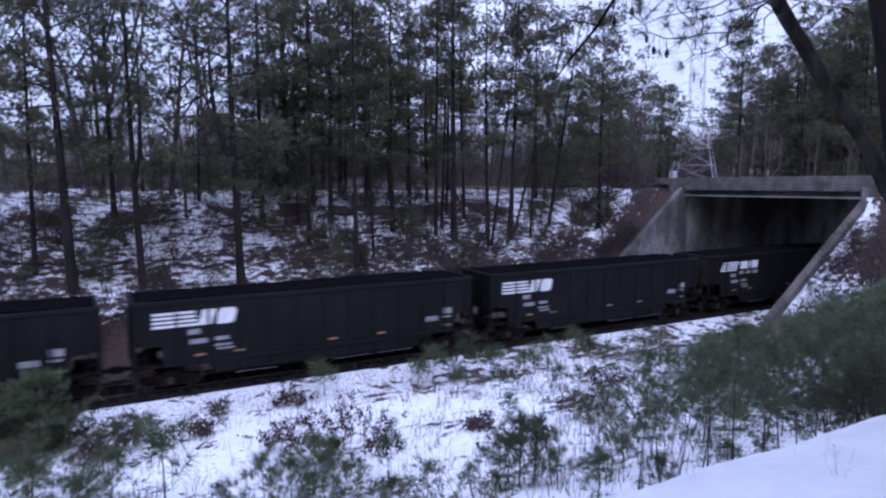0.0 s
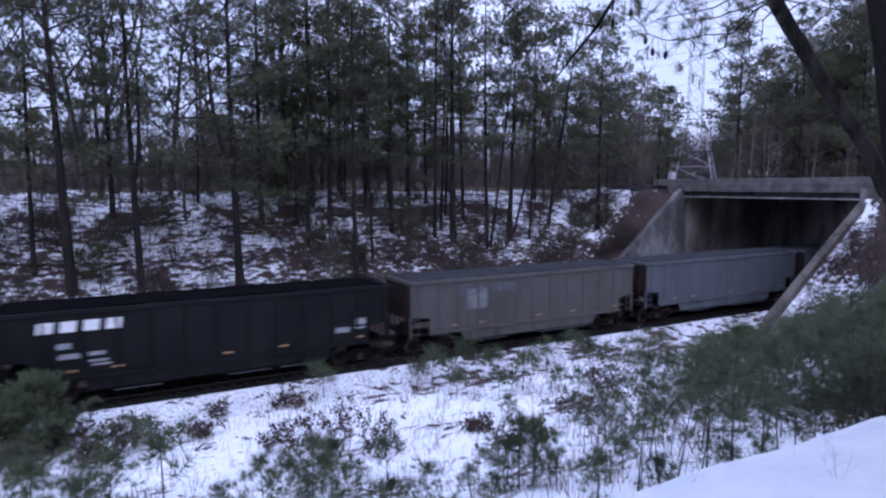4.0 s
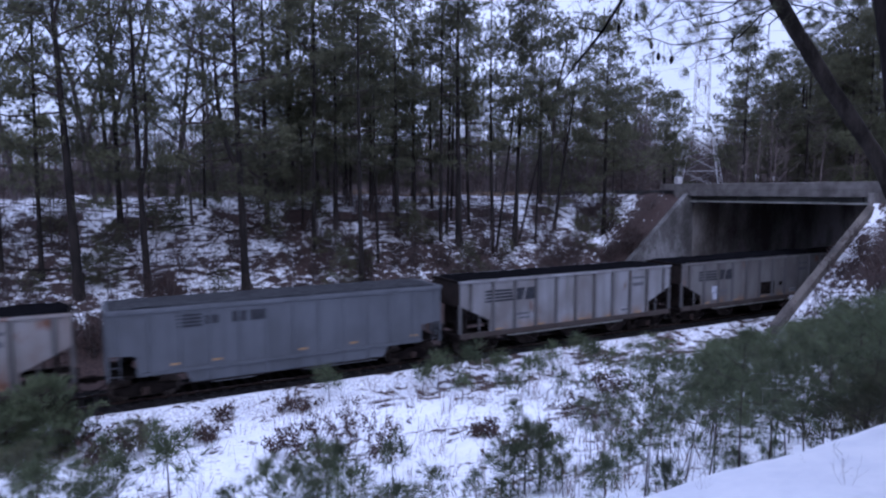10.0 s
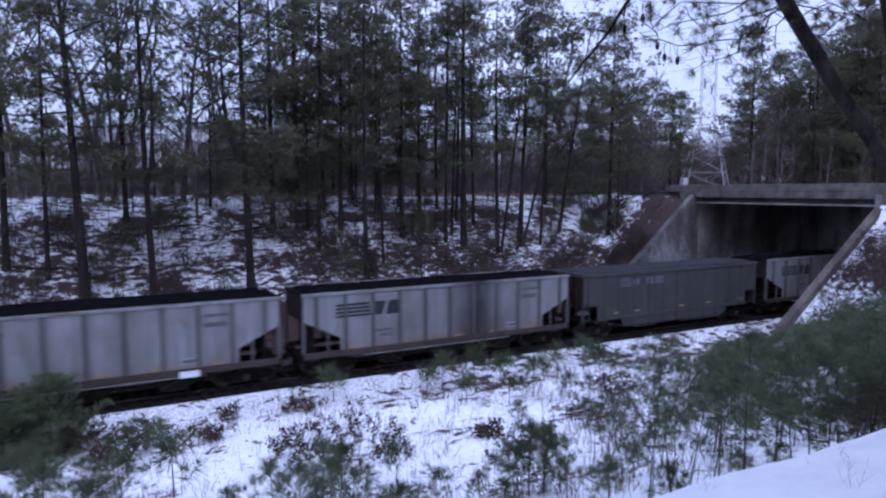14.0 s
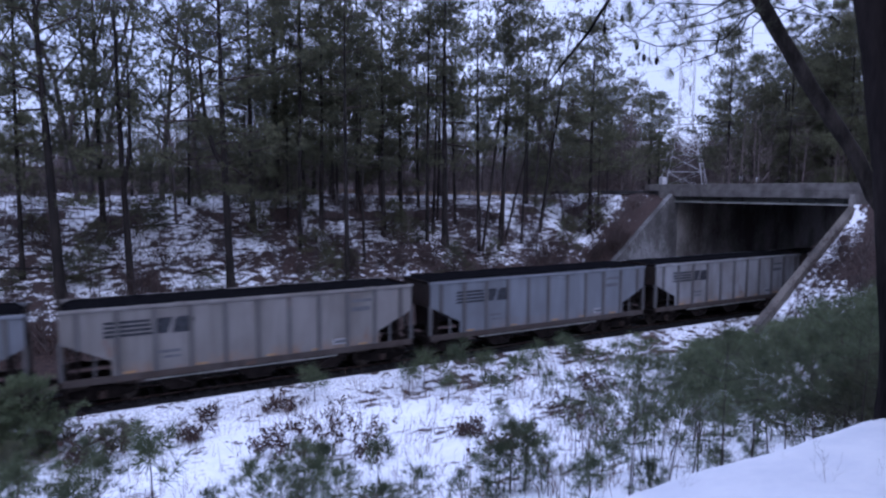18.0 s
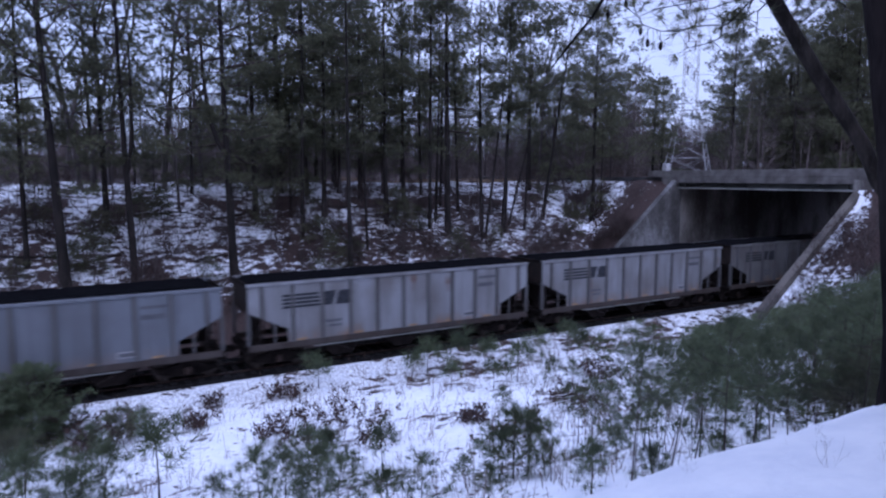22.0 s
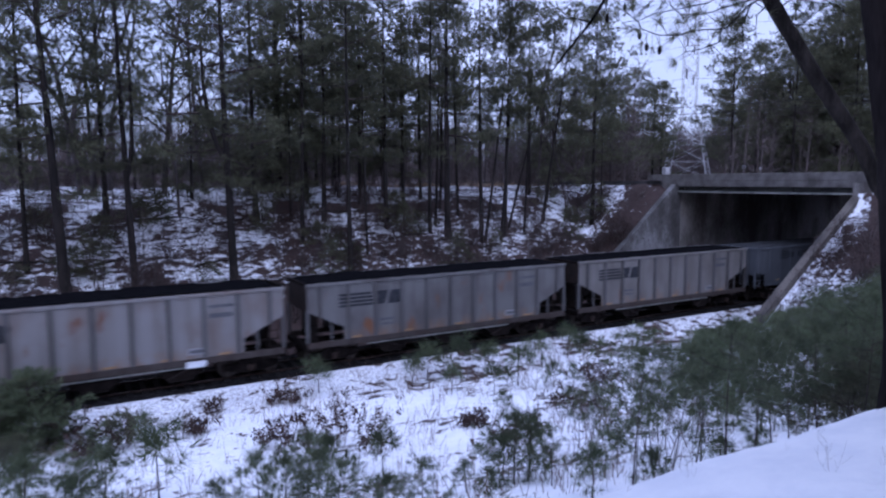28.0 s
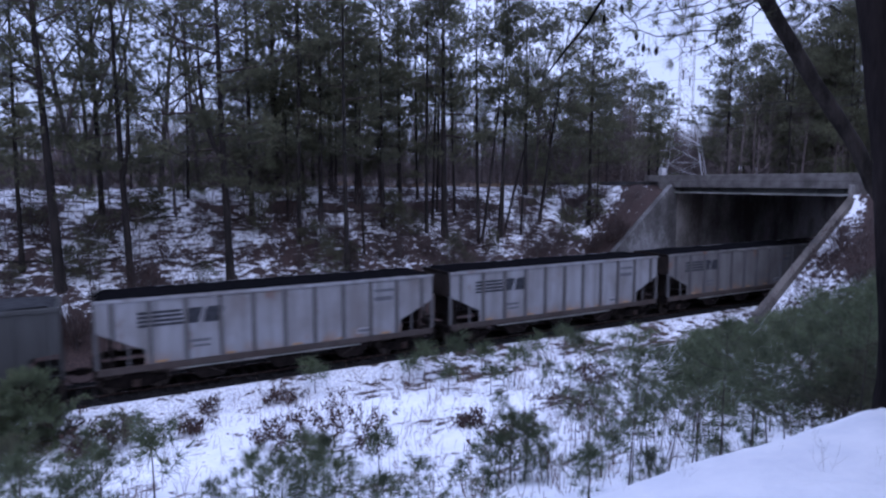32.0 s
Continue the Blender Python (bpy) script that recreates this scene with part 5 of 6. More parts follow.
def build_far_woods():
    """Far woods past the bank and the road: thin trunks and haze of twigs, past counting."""
    rng = np.random.default_rng(9)
    t = Tubes()
    tris = []
    for i in range(1150):
        a = radians(rng.uniform(-12, 72))
        d = rng.uniform(70, 160)
        x, y = EYE[0] + math.sin(a) * d, EYE[1] + math.cos(a) * d
        if y < 12 or (a > radians(46) and rng.uniform() < 0.55) or (radians(47.2) < a < radians(52.3) and d < 150) or (a < radians(10) and rng.uniform() < 0.5):
            continue
        z0 = float(np.interp(y, PY, PZ)) - 0.3
        h = rng.uniform(9, 17) * (0.85 if a > radians(45) else 0.68 if a < radians(10) else 0.6)
        r = rng.uniform(0.07, 0.17)
        dx, dy = rng.uniform(-0.6, 0.6, 2)
        t.add([(x, y, z0), (x + dx * 0.4, y + dy * 0.4, z0 + h * 0.5), (x + dx, y + dy, z0 + h)], [r, r * 0.7, 0.02], 4)
        n = 150
        u = rng.uniform(0.12, 1, n)
        o = np.stack([x + dx * u, y + dy * u, z0 + h * u], 1)
        az, L = rng.uniform(0, 6.28, n), rng.uniform(0.5, 2.2, n) * (1.15 - 0.6 * u)
        o = o + np.stack([np.cos(az), np.sin(az), np.full(n, 0.3)], 1) * (L * rng.uniform(0, 0.8, n))[:, None]
        dd = np.stack([np.cos(az), np.sin(az), rng.uniform(0.2, 1.2, n)], 1) * L[:, None]
        sd = rng.normal(0, 1, (n, 3))
        sd /= np.linalg.norm(sd, axis=1)[:, None]
        w = 0.035
        tris.append(np.stack([o - sd * w, o + sd * w, o + dd], 1).reshape(-1, 3))
    for i in range(420):
        a, d = radians(rng.uniform(44, 60)), rng.uniform(162, 215)
        x, y = EYE[0] + math.sin(a) * d, EYE[1] + math.cos(a) * d
        z0 = float(np.interp(y, PY, PZ)) - 0.3
        h, n = rng.uniform(9, 16), 130
        t.add([(x, y, z0), (x, y, z0 + h)], [0.16, 0.03], 4)
        u = rng.uniform(0.05, 1, n)
        az, L = rng.uniform(0, 6.28, n), rng.uniform(0.8, 3.0, n) * (1.15 - 0.6 * u)
        o = np.stack([x + np.cos(az) * L * 0.5, y + np.sin(az) * L * 0.5, z0 + h * u], 1)
        dd = np.stack([np.cos(az), np.sin(az), rng.uniform(0.2, 1.2, n)], 1) * L[:, None]
        sd = rng.normal(0, 1, (n, 3))
        sd /= np.linalg.norm(sd, axis=1)[:, None]
        tris.append(np.stack([o - sd * 0.06, o + sd * 0.06, o + dd], 1).reshape(-1, 3))
    woods = thing("far_woods", "distant brown leafless woods behind the bank", "woods", kind="stuff")
    child("trunk_mass", t.mesh("trunk_mass", M_FARWOOD, False), woods)["kind"] = "stuff"
    child("twig_mass", soup("twig_mass", np.concatenate(tris), 3, M_FARWOOD), woods)["kind"] = "stuff"


build_far_woods()


def wooded_rise():
    """A low wooded rise closes the view behind the far woods."""
    n = 90
    v, f = [], []
    for i in range(n + 1):
        a = radians(-40 + 150 * i / n)
        for k, (d, zz) in enumerate(((230, 6), (236, 15 + 5 * max(0.0, min(1.0, (math.degrees(a) - 38) / 8)) + 3 * noise.noise((i * 0.35, 0, 0)) + 1.5 * noise.noise((i * 1.7, 3, 0))), (260, 14))):
            v.append((math.sin(a) * d, EYE[1] + math.cos(a) * d, zz))
    for i in range(n):
        for k in range(2):
            f.append((i * 3 + k, (i + 1) * 3 + k, (i + 1) * 3 + k + 1, i * 3 + k + 1))
    m = material("far_wood_haze", [(0.05, 0.04, 0.042), (0.11, 0.09, 0.09)], 0.25, 1.0, bump=0.5, fine=1.2, stretch=(1, 1, 0.2), world_space=True)
    tagged(new("backdrop", mesh_of("backdrop", v, f, m)), "brown wooded rise in the distance", "woods", kind="structure")


wooded_rise()


# ---- the pylon and cables ----
def build_pylon():
    x, y, z0 = 116.3, 67.4, 9.0
    py = thing("transmission_tower", "grey galvanised lattice transmission tower", "transmission tower", at=pose(x, y, z0, 0, 0, 32))
    def width(z):
        return 4.4 - 1.9 * z / 11.0 if z < 11.0 else max(1.4, 2.5 - 0.5 * (z - 11.0))
    levels = [0, 3.6, 7.3, 11.0, 13.8] + [13.8 + 2.7 * k for k in range(1, 13)]
    corners = ((-1, -1), (1, -1), (1, 1), (-1, 1))
    for cx, cy in corners:
        t = Tubes()
        t.add([(cx * width(a), cy * width(a), a) for a in levels], [0.11 if a < 14 else 0.05 for a in levels], 4)
        child("leg", t.mesh("leg", M_LATTICE, False), py)
    for i in range(4):
        (ax, ay), (bx, by) = corners[i], corners[(i + 1) % 4]
        bm = bmesh.new()
        for a, b in zip(levels, levels[1:]):
            wa, wb = width(a), width(b)
            rod(bm, (ax * wa, ay * wa, a), (bx * wb, by * wb, b), 0.034 if b < 14 else 0.026, 4)
            rod(bm, (bx * wa, by * wa, a), (ax * wb, ay * wb, b), 0.034 if b < 14 else 0.026, 4)
            rod(bm, (ax * wb, ay * wb, b), (bx * wb, by * wb, b), 0.034 if b < 14 else 0.026, 4)
        part("lattice_face", bm, M_LATTICE, py)
    for z in (22, 28.5, 35):
        w = width(z)
        for s in (-1, 1):
            bm = bmesh.new()
            for yy in (-w, w):
                rod(bm, (s * w, yy, z), (s * 6.2, 0, z + 0.6), 0.06, 4)
                rod(bm, (s * w, yy, z + 1.9), (s * 6.2, 0, z + 0.7), 0.06, 4)
            rod(bm, (s * 3.4, -w * 0.5, z + 0.3), (s * 3.4, w * 0.5, z + 0.3), 0.05, 4)
            arm = part("cross_arm", bm, M_LATTICE, py)
            for e in (-0.9, 0.9):
                b2 = rod(bmesh.new(), (s * 5.0 + e, 0, z + 0.4), (s * 5.0, 0, z - 1.4), 0.09, 6)
                part("insulator", b2, M_CONC2, arm)
    # line cables from the arms to both sides
    for z in (20.6, 27.1, 33.6):
        for s in (-1, 1):
            t = Tubes()
            pts = [(s * 5.0, k * 12.0, z - 5.0 * (1 - (abs(k) / 10 - 1) ** 2)) for k in range(-10, 11)]
            t.add(pts, [0.02] * len(pts), 4)
            child("line_cable", t.mesh("line_cable", M_WIRE, False), py)


build_pylon()


def build_wires():
    for a, b, name in (((20, 33.5, 15.2), (74, -7.5, 17.4), "utility_cable"), ((20, 33.4, 14.6), (74, -7.6, 16.7), "utility_cable")):
        a, b = Vector(a), Vector(b)
        t = Tubes()
        pts = [a.lerp(b, k / 24) - Vector((0, 0, 1.2 * 4 * (k / 24) * (1 - k / 24))) for k in range(25)]
        t.add(pts, [0.022] * 25, 5)
        tagged(new(name, t.mesh(name, M_WIRE, False)), "black utility cable strung along the road", "cable", group="road cables")
    # marker posts at the road
    for x, y, h, w in ((74.3, 23.5, 2.15, 0.36), (76.7, 22.8, 1.9, 0.3)):
        z = ground_z(x, y)
        p = thing("marker_post", "pale marker post beside the road", "post", at=pose(x, y, z))
        part("stem", boxm(-w / 4, w / 4, -w / 4, w / 4, -0.3, h, bevel=0.01), M_GALV, p)
        part("cap_plate", boxm(-w / 2, w / 2, -w / 3, w / 3, h, h + 0.45, bevel=0.02), M_PLATE, p)
    x, y = 56.0, 19.8
    z = ground_z(x, y)
    p = thing("utility_box", "grey steel utility box on a post", "utility box", at=pose(x, y, z))
    part("stem", boxm(-0.08, 0.08, -0.08, 0.08, -0.3, 0.9), M_GALV, p)
    part("cabinet", boxm(-0.34, 0.34, -0.25, 0.25, 0.9, 2.0, bevel=0.03), M_LATTICE, p)


build_wires()


# ---- the pines at the brink ----
def build_leaning_pine():
    rng = np.random.default_rng(77)
    foot = Vector((11.74, -25.61, 5.0))
    tree = thing("leaning_pine", "leaning dark pine with sparse needle boughs below the brink", "pine tree", at=Matrix.Translation(foot))

    def local(pts):
        return [Vector(p) - foot for p in pts]

    t = Tubes()
    t.barky(local([(11.74, -25.61, 4.70), (11.42, -25.29, 6.02), (10.92, -24.83, 7.68), (10.46, -24.50, 8.47), (10.25, -24.33, 9.07), (9.96, -24.10, 9.62), (9.73, -23.92, 10.05), (9.51, -23.76, 10.50), (9.30, -23.60, 10.92), (9.11, -23.45, 11.34), (8.85, -23.26, 11.83), (8.53, -22.99, 12.75), (8.07, -22.60, 14.08)]), [0.13, 0.115, 0.108, 0.105, 0.104, 0.104, 0.104, 0.104, 0.104, 0.104, 0.103, 0.09, 0.075], sides=24, step=0.09)
    child("trunk", t.mesh("trunk", M_BARK4), tree)
    t = Tubes()
    t.add(local([(8.26, -22.77, 13.41), (7.7, -22.59, 12.25), (7.35, -22.45, 11.71), (7.07, -22.34, 11.34), (6.8, -22.24, 10.88), (6.45, -22.09, 10.42), (6.21, -22.0, 10.09)]), [0.045, 0.036, 0.031, 0.027, 0.022, 0.016, 0.007], 6)
    for a, b in (((7.35, -22.45, 11.71), (6.95, -22.3, 11.75)), ((7.07, -22.34, 11.34), (6.98, -22.3, 10.95)), ((6.8, -22.24, 10.88), (6.45, -22.1, 10.95)), ((7.7, -22.59, 12.25), (7.6, -22.5, 11.7))):
        t.add(local([a, b]), [0.014, 0.004], 5)
    child("dead_bough", t.mesh("dead_bough", M_BARK3), tree, "bare dead bough")
    boughs = [[(9.1, -23.46, 11.27), (8.91, -23.37, 11.17), (8.74, -23.29, 11.04), (8.52, -23.18, 10.88), (8.29, -23.07, 10.77), (8.07, -22.95, 10.69), (7.85, -22.84, 10.64), (7.67, -22.73, 10.69), (7.49, -22.62, 10.84), (7.42, -22.57, 10.96), (7.21, -22.44, 11.04), (6.96, -22.29, 11.17)],
              [(9.08, -23.44, 11.32), (8.86, -23.33, 11.24), (8.6, -23.21, 11.04), (8.38, -23.09, 11.0), (8.09, -22.93, 11.04), (7.91, -22.82, 11.17), (7.8, -22.74, 11.29)],
              [(8.91, -23.37, 11.17), (8.81, -23.34, 10.84), (8.74, -23.34, 10.5)],
              [(9.13, -23.49, 11.15), (9.0, -23.44, 10.96), (8.95, -23.43, 10.79)],
              [(9.25, -23.58, 10.85), (9.54, -23.75, 10.84), (9.69, -23.81, 11.0), (9.88, -23.9, 11.17)],
              [(8.52, -23.18, 10.88), (8.43, -23.16, 10.63), (8.22, -23.06, 10.5), (7.98, -22.94, 10.4)],
              [(8.99, -23.37, 11.54), (8.54, -23.14, 11.38), (8.17, -22.95, 11.27), (7.8, -22.75, 11.25), (7.43, -22.56, 11.09), (7.29, -22.47, 11.24)],
              [(9.18, -23.53, 11.0), (9.41, -23.64, 11.17), (9.67, -23.77, 11.24), (10.0, -23.96, 11.19), (10.22, -24.07, 11.25)]]
    # high boughs that hang in from above
    for k in range(11):
        o = Vector((9.07, -23.43, 11.34)).lerp(Vector((8.5, -22.97, 12.8)), (k + 0.5) / 11)
        s = -1 if k % 3 else 1
        L = rng.uniform(1.0, 2.3) if s < 0 else rng.uniform(0.8, 1.5)
        fall, pts = rng.uniform(0.1, 0.5), []
        for j in range(7):
            u = j / 6 * L
            pts.append(o + Vector((0.877, -0.481, 0)) * (s * u) + Vector((0.4, 0.75, 0)) * (u * rng.uniform(-0.1, 0.25)) + Vector((0, 0, -fall * u * (1.2 - 0.45 * u / L))))
        boughs.append(pts)
    for pts in boughs:
        pts = [Vector(p) + Vector(rng.normal(0, 0.04, 3)) * (k > 0) for k, p in enumerate(pts)]
        t = Tubes()
        t.add(local(pts), np.linspace(0.013, 0.004, len(pts)), 5)
        cs, ds = [], []
        for k in range(1, len(pts)):
            for j in range(3):
                q = pts[k - 1].lerp(pts[k], rng.uniform(0, 1))
                e = q + Vector((rng.uniform(-0.28, 0.28), rng.uniform(-0.2, 0.2), rng.uniform(-0.2, 0.24)))
                t.add(local([q, e]), [0.004, 0.003], 4)
                cs.append(np.array(local([e])[0]))
                ds.append(np.array((e - q).normalized()))
        bough = child("bough", t.mesh("bough", M_BARK3), tree)
        v = tufts(rng, np.array(cs), np.array(ds) * 0.9, 0.2, 0.0055, 42, 0.5)
        child("needle_spray", soup("needle_spray", v, 3, M_NEEDLE), bough)["kind"] = "stuff"
    for c in [(7.26, -22.46, 11.15), (7.68, -22.76, 10.52), (7.52, -22.66, 10.57), (7.02, -22.35, 10.99), (7.43, -22.6, 10.74)]:
        bm = bmesh.new()
        o = local([c])[0]
        for k in range(5):
            rod(bm, o + Vector((0, 0, -0.022 * k)), o + Vector((0, 0, -0.022 * (k + 1))), 0.022 + 0.007 * (2 - abs(k - 2)), 7, 0.015 + 0.007 * (2 - abs(k - 2)))
        rod(bm, o, o + Vector((0.01, 0.02, 0.16)), 0.004, 4)
        part("pine_cone", bm, M_BARK3, tree, "small dark pine cone")


build_leaning_pine()


def build_brink_pine():
    foot = Vector((5.3, -27.35, 6.75))
    tree = thing("brink_pine", "dark rough pine trunk rooted in smooth snow", "pine tree", at=Matrix.Translation(foot))
    t = Tubes()
    t.barky([Vector(p) - foot for p in ((5.31, -27.38, 6.5), (5.31, -27.375, 6.88), (5.31, -27.35, 7.1), (5.305, -27.325, 7.46), (5.305, -27.20, 8.69), (5.25, -27.085, 9.6), (5.19, -26.955, 10.4), (5.2, -26.78, 12.0), (5.3, -26.58, 15.0))], [0.23, 0.165, 0.135, 0.123, 0.12, 0.115, 0.11, 0.1, 0.06])
    child("trunk", t.mesh("trunk", M_BARK3), tree)
    t = Tubes()
    t.add([Vector(p) - foot for p in ((5.17, -26.94, 10.25), (4.97, -26.64, 10.55), (4.67, -26.44, 10.7))], [0.03, 0.022, 0.01], 5)
    child("stub", t.mesh("stub", M_BARK3), tree)
    # out-of-view crown, added overhead to shade the snow around the trunk
    _, br, v = pine_meshes(78, 17.0, 6.0, 3.6, 0.13, limbs=40)
    child("boughwork", br.mesh("boughwork", M_BARK3, False), tree)["kind"] = "stuff"
    child("crown", soup("crown", v, 3, M_NEEDLE), tree, "dark green needle tufts high overhead")


build_brink_pine()


# ---- young pines, weeds and shrubs on the near slope ----
def build_near_slope():
    rng = random.Random(31)
    kw = dict(needle=0.25, width=0.0085, count=20, cl=0.12, clump=2, fill=0.6)
    bushy = [pine(s, "young pine with long soft green needles in the snow", "young pines on the near slope", young=True, h=hh, base=0.22, radius=rr, r0=0.022, limbs=lm, droop=-0.1, shape=0.5, **kw)
             for s, hh, rr, lm in ((61, 1.5, 0.62, 17), (62, 1.0, 0.42, 12), (63, 2.0, 1.0, 34))]
    leggy = [pine(s, "slim young pine with a bare lower stem and green top", "young pines on the near slope", young=True, h=hh, base=hh * 0.42, radius=rr, r0=0.02, limbs=lm, droop=-0.05, shape=0.45, **kw)
             for s, hh, rr, lm in ((64, 2.6, 0.7, 13), (65, 3.1, 0.85, 15), (66, 2.1, 0.55, 10))]
    seedling = [pine(s, "single-stemmed pine seedling with a few tufts", "young pines on the near slope", young=True, h=hh, base=hh * 0.55, radius=0.22, r0=0.012, limbs=5, droop=-0.3, **kw) for s, hh in ((67, 0.75), (68, 0.55))]
    dense = pine(69, "broad dense young pine beside the track", "young pines on the near slope", young=True, h=3.3, base=0.1, radius=1.75, r0=0.05, limbs=70, droop=0.05, shape=0.5, needle=0.25, width=0.012, count=22, cl=0.16, clump=6, fill=0.8)
    spots = [(-1.65, -3.9, dense, 0.8), (-2.6, -4.6, dense, 0.62), (-3.7, -3.8, dense, 0.8), (-0.95, -3.9, dense, 0.42), (-1.9, -6.0, bushy[2], 0.5), (1.05, -6.2, bushy[2], 0.62), (0.62, -5.9, bushy[0], 0.6), (1.75, -5.2, bushy[0], 0.62), (0.1, -6.9, bushy[1], 0.9), (-1.6, -8.5, bushy[0], 0.85), (-0.6, -9.3, bushy[0], 0.7), (-2.2, -7.4, bushy[2], 0.62), (0.35, -8.2, bushy[1], 0.8), (-0.2, -10.6, bushy[0], 0.75), (-1.5, -10.8, bushy[0], 0.9),
             (1.46, -13.00, seedling[0], 2.3), (0.23, -13.11, bushy[0], 1.1), (-0.41, -12.75, bushy[1], 1.13), (-1.29, -13.07, bushy[0], 1.2), (3.36, -15.37, bushy[0], 0.95), (3.52, -16.91, bushy[0], 0.95), (4.15, -17.21, bushy[0], 0.9), (4.28, -17.89, bushy[0], 0.8), (4.80, -14.40, bushy[0], 0.99), (5.55, -13.74, bushy[1], 1.13), (6.07, -14.27, bushy[1], 0.52), (6.64, -14.89, seedling[0], 1.37),
             (5.34, -19.52, bushy[0], 0.72), (5.18, -18.36, bushy[1], 0.85), (2.54, -14.06, bushy[1], 0.58), (2.75, -14.00, bushy[1], 0.41), (12.83, -4.39, seedling[0], 1.59), (13.87, -3.89, seedling[1], 2.28), (15.19, -4.74, seedling[0], 2.4), (16.90, -4.52, seedling[1], 2.11), (16.22, -7.72, seedling[0], 2.01), (15.87, -7.43, bushy[1], 0.78), (13.56, -10.43, bushy[1], 0.72), (8.12, -18.62, bushy[0], 1.02),
             (8.55, -18.57, bushy[0], 0.93), (8.25, -18.00, bushy[1], 1.00), (6.94, -18.53, bushy[1], 0.62), (6.47, -20.10, bushy[1], 0.69), (8.69, -18.98, seedling[0], 0.83), (18.04, -9.19, bushy[1], 0.91), (19.64, -8.10, seedling[0], 2.17), (18.85, -9.86, leggy[2], 0.91), (9.04, -20.03, bushy[0], 0.43), (9.15, -20.33, leggy[2], 0.44), (15.08, -12.28, bushy[1], 0.81), (11.39, -17.04, leggy[2], 0.72),
             (12.85, -16.01, leggy[2], 0.71), (11.57, -18.00, leggy[2], 0.68), (18.63, -11.82, leggy[2], 1.06), (20.18, -9.65, leggy[2], 0.93), (9.36, -20.96, leggy[2], 0.64), (8.97, -15.95, bushy[1], 0.45), (17.40, -8.67, bushy[1], 0.96), (8.84, -3.36, seedling[1], 2.00), (13.50, -6.75, seedling[1], 1.52), (14.64, -8.25, seedling[0], 1.39), (24.83, -7.29, bushy[0], 0.94), (23.43, -7.87, leggy[2], 0.91), (20.16, -4.40, bushy[1], 1.43), (21.96, -4.22, seedling[0], 1.96)]
    for x, y, proto, size in spots:
        plant(proto, x, y, rng.uniform(0, 360), size, (rng.uniform(-5, 5), rng.uniform(-5, 5)))
    n = 0
    while n < 100:
        x, y = rng.uniform(5, 36), rng.uniform(-25.2, -8)
        a = math.degrees(math.atan2(x, y - EYE[1]))
        if not 43 < a < 66 or rng.random() > (a - 45) / 8:
            continue
        if y > -12 and a < 54:
            continue
        # the thicket's tops stay below a line that falls from the road bank to the open snow
        depth = x * math.sin(radians(28.76)) + (y - EYE[1]) * math.cos(radians(28.76))
        top = EYE[2] - depth * (0.262 - 0.007 * max(0, a - 50)) - ground_z(x, y)
        k = rng.randrange(3)
        size = min(rng.uniform(0.75, 1.2), top / (2.6, 3.1, 2.1)[k])
        n += 1
        if size > 0.3:
            plant(leggy[k] if size > 0.55 else bushy[0], x, y, rng.uniform(0, 360), max(size, 0.55), (rng.uniform(-10, 10), rng.uniform(-10, 10)))
            if rng.random() < 0.4:
                plant(bushy[1], x + rng.uniform(-0.8, 0.8), y + rng.uniform(-0.8, 0.8), rng.uniform(0, 360), rng.uniform(0.5, 1.0))
    for i in range(14):
        x, y = rng.uniform(6.5, 15), rng.uniform(-22.5, -13)
        a = math.degrees(math.atan2(x, y - EYE[1]))
        if 38 < a < 52:
            plant(rng.choice((leggy[2], bushy[1], leggy[0])), x, y, rng.uniform(0, 360), rng.uniform(0.5, 0.85), (rng.uniform(-6, 6), rng.uniform(-6, 6)))
    stalk = [bare_tree(s, "thin bare brown sapling among young pines", "thin saplings on the near slope", h=hh, r0=0.014, levels=2, fork=0.3, name="thin_sapling", category="sapling", kids=(6, 3, 2), mat=M_STEM) for s, hh in ((71, 2.2), (72, 1.6))]
    for i in range(64):
        x, y = rng.uniform(5, 24), rng.uniform(-25, -6)
        a = math.degrees(math.atan2(x, y - EYE[1]))
        if 36 < a < 58:
            plant(stalk[i % 2], x, y, rng.uniform(0, 360), rng.uniform(0.4, 0.95), (rng.uniform(-8, 8), rng.uniform(-8, 8)))
    # the tallest young pines stand below the leaning one
    for a, d, k, s in ((60.5, 9.3, 1, 0.5), (62.3, 9.8, 0, 0.62), (63.4, 9.0, 1, 0.5), (58.6, 10.5, 1, 0.6), (61.4, 11.2, 1, 0.66)):
        x, y = math.sin(radians(a)) * d, EYE[1] + math.cos(radians(a)) * d
        plant(leggy[k], x, y, rng.uniform(0, 360), s, (rng.uniform(-5, 5), rng.uniform(-5, 5)))
        plant(bushy[2], x + 0.3, y - 0.2, rng.uniform(0, 360), s * 0.8)
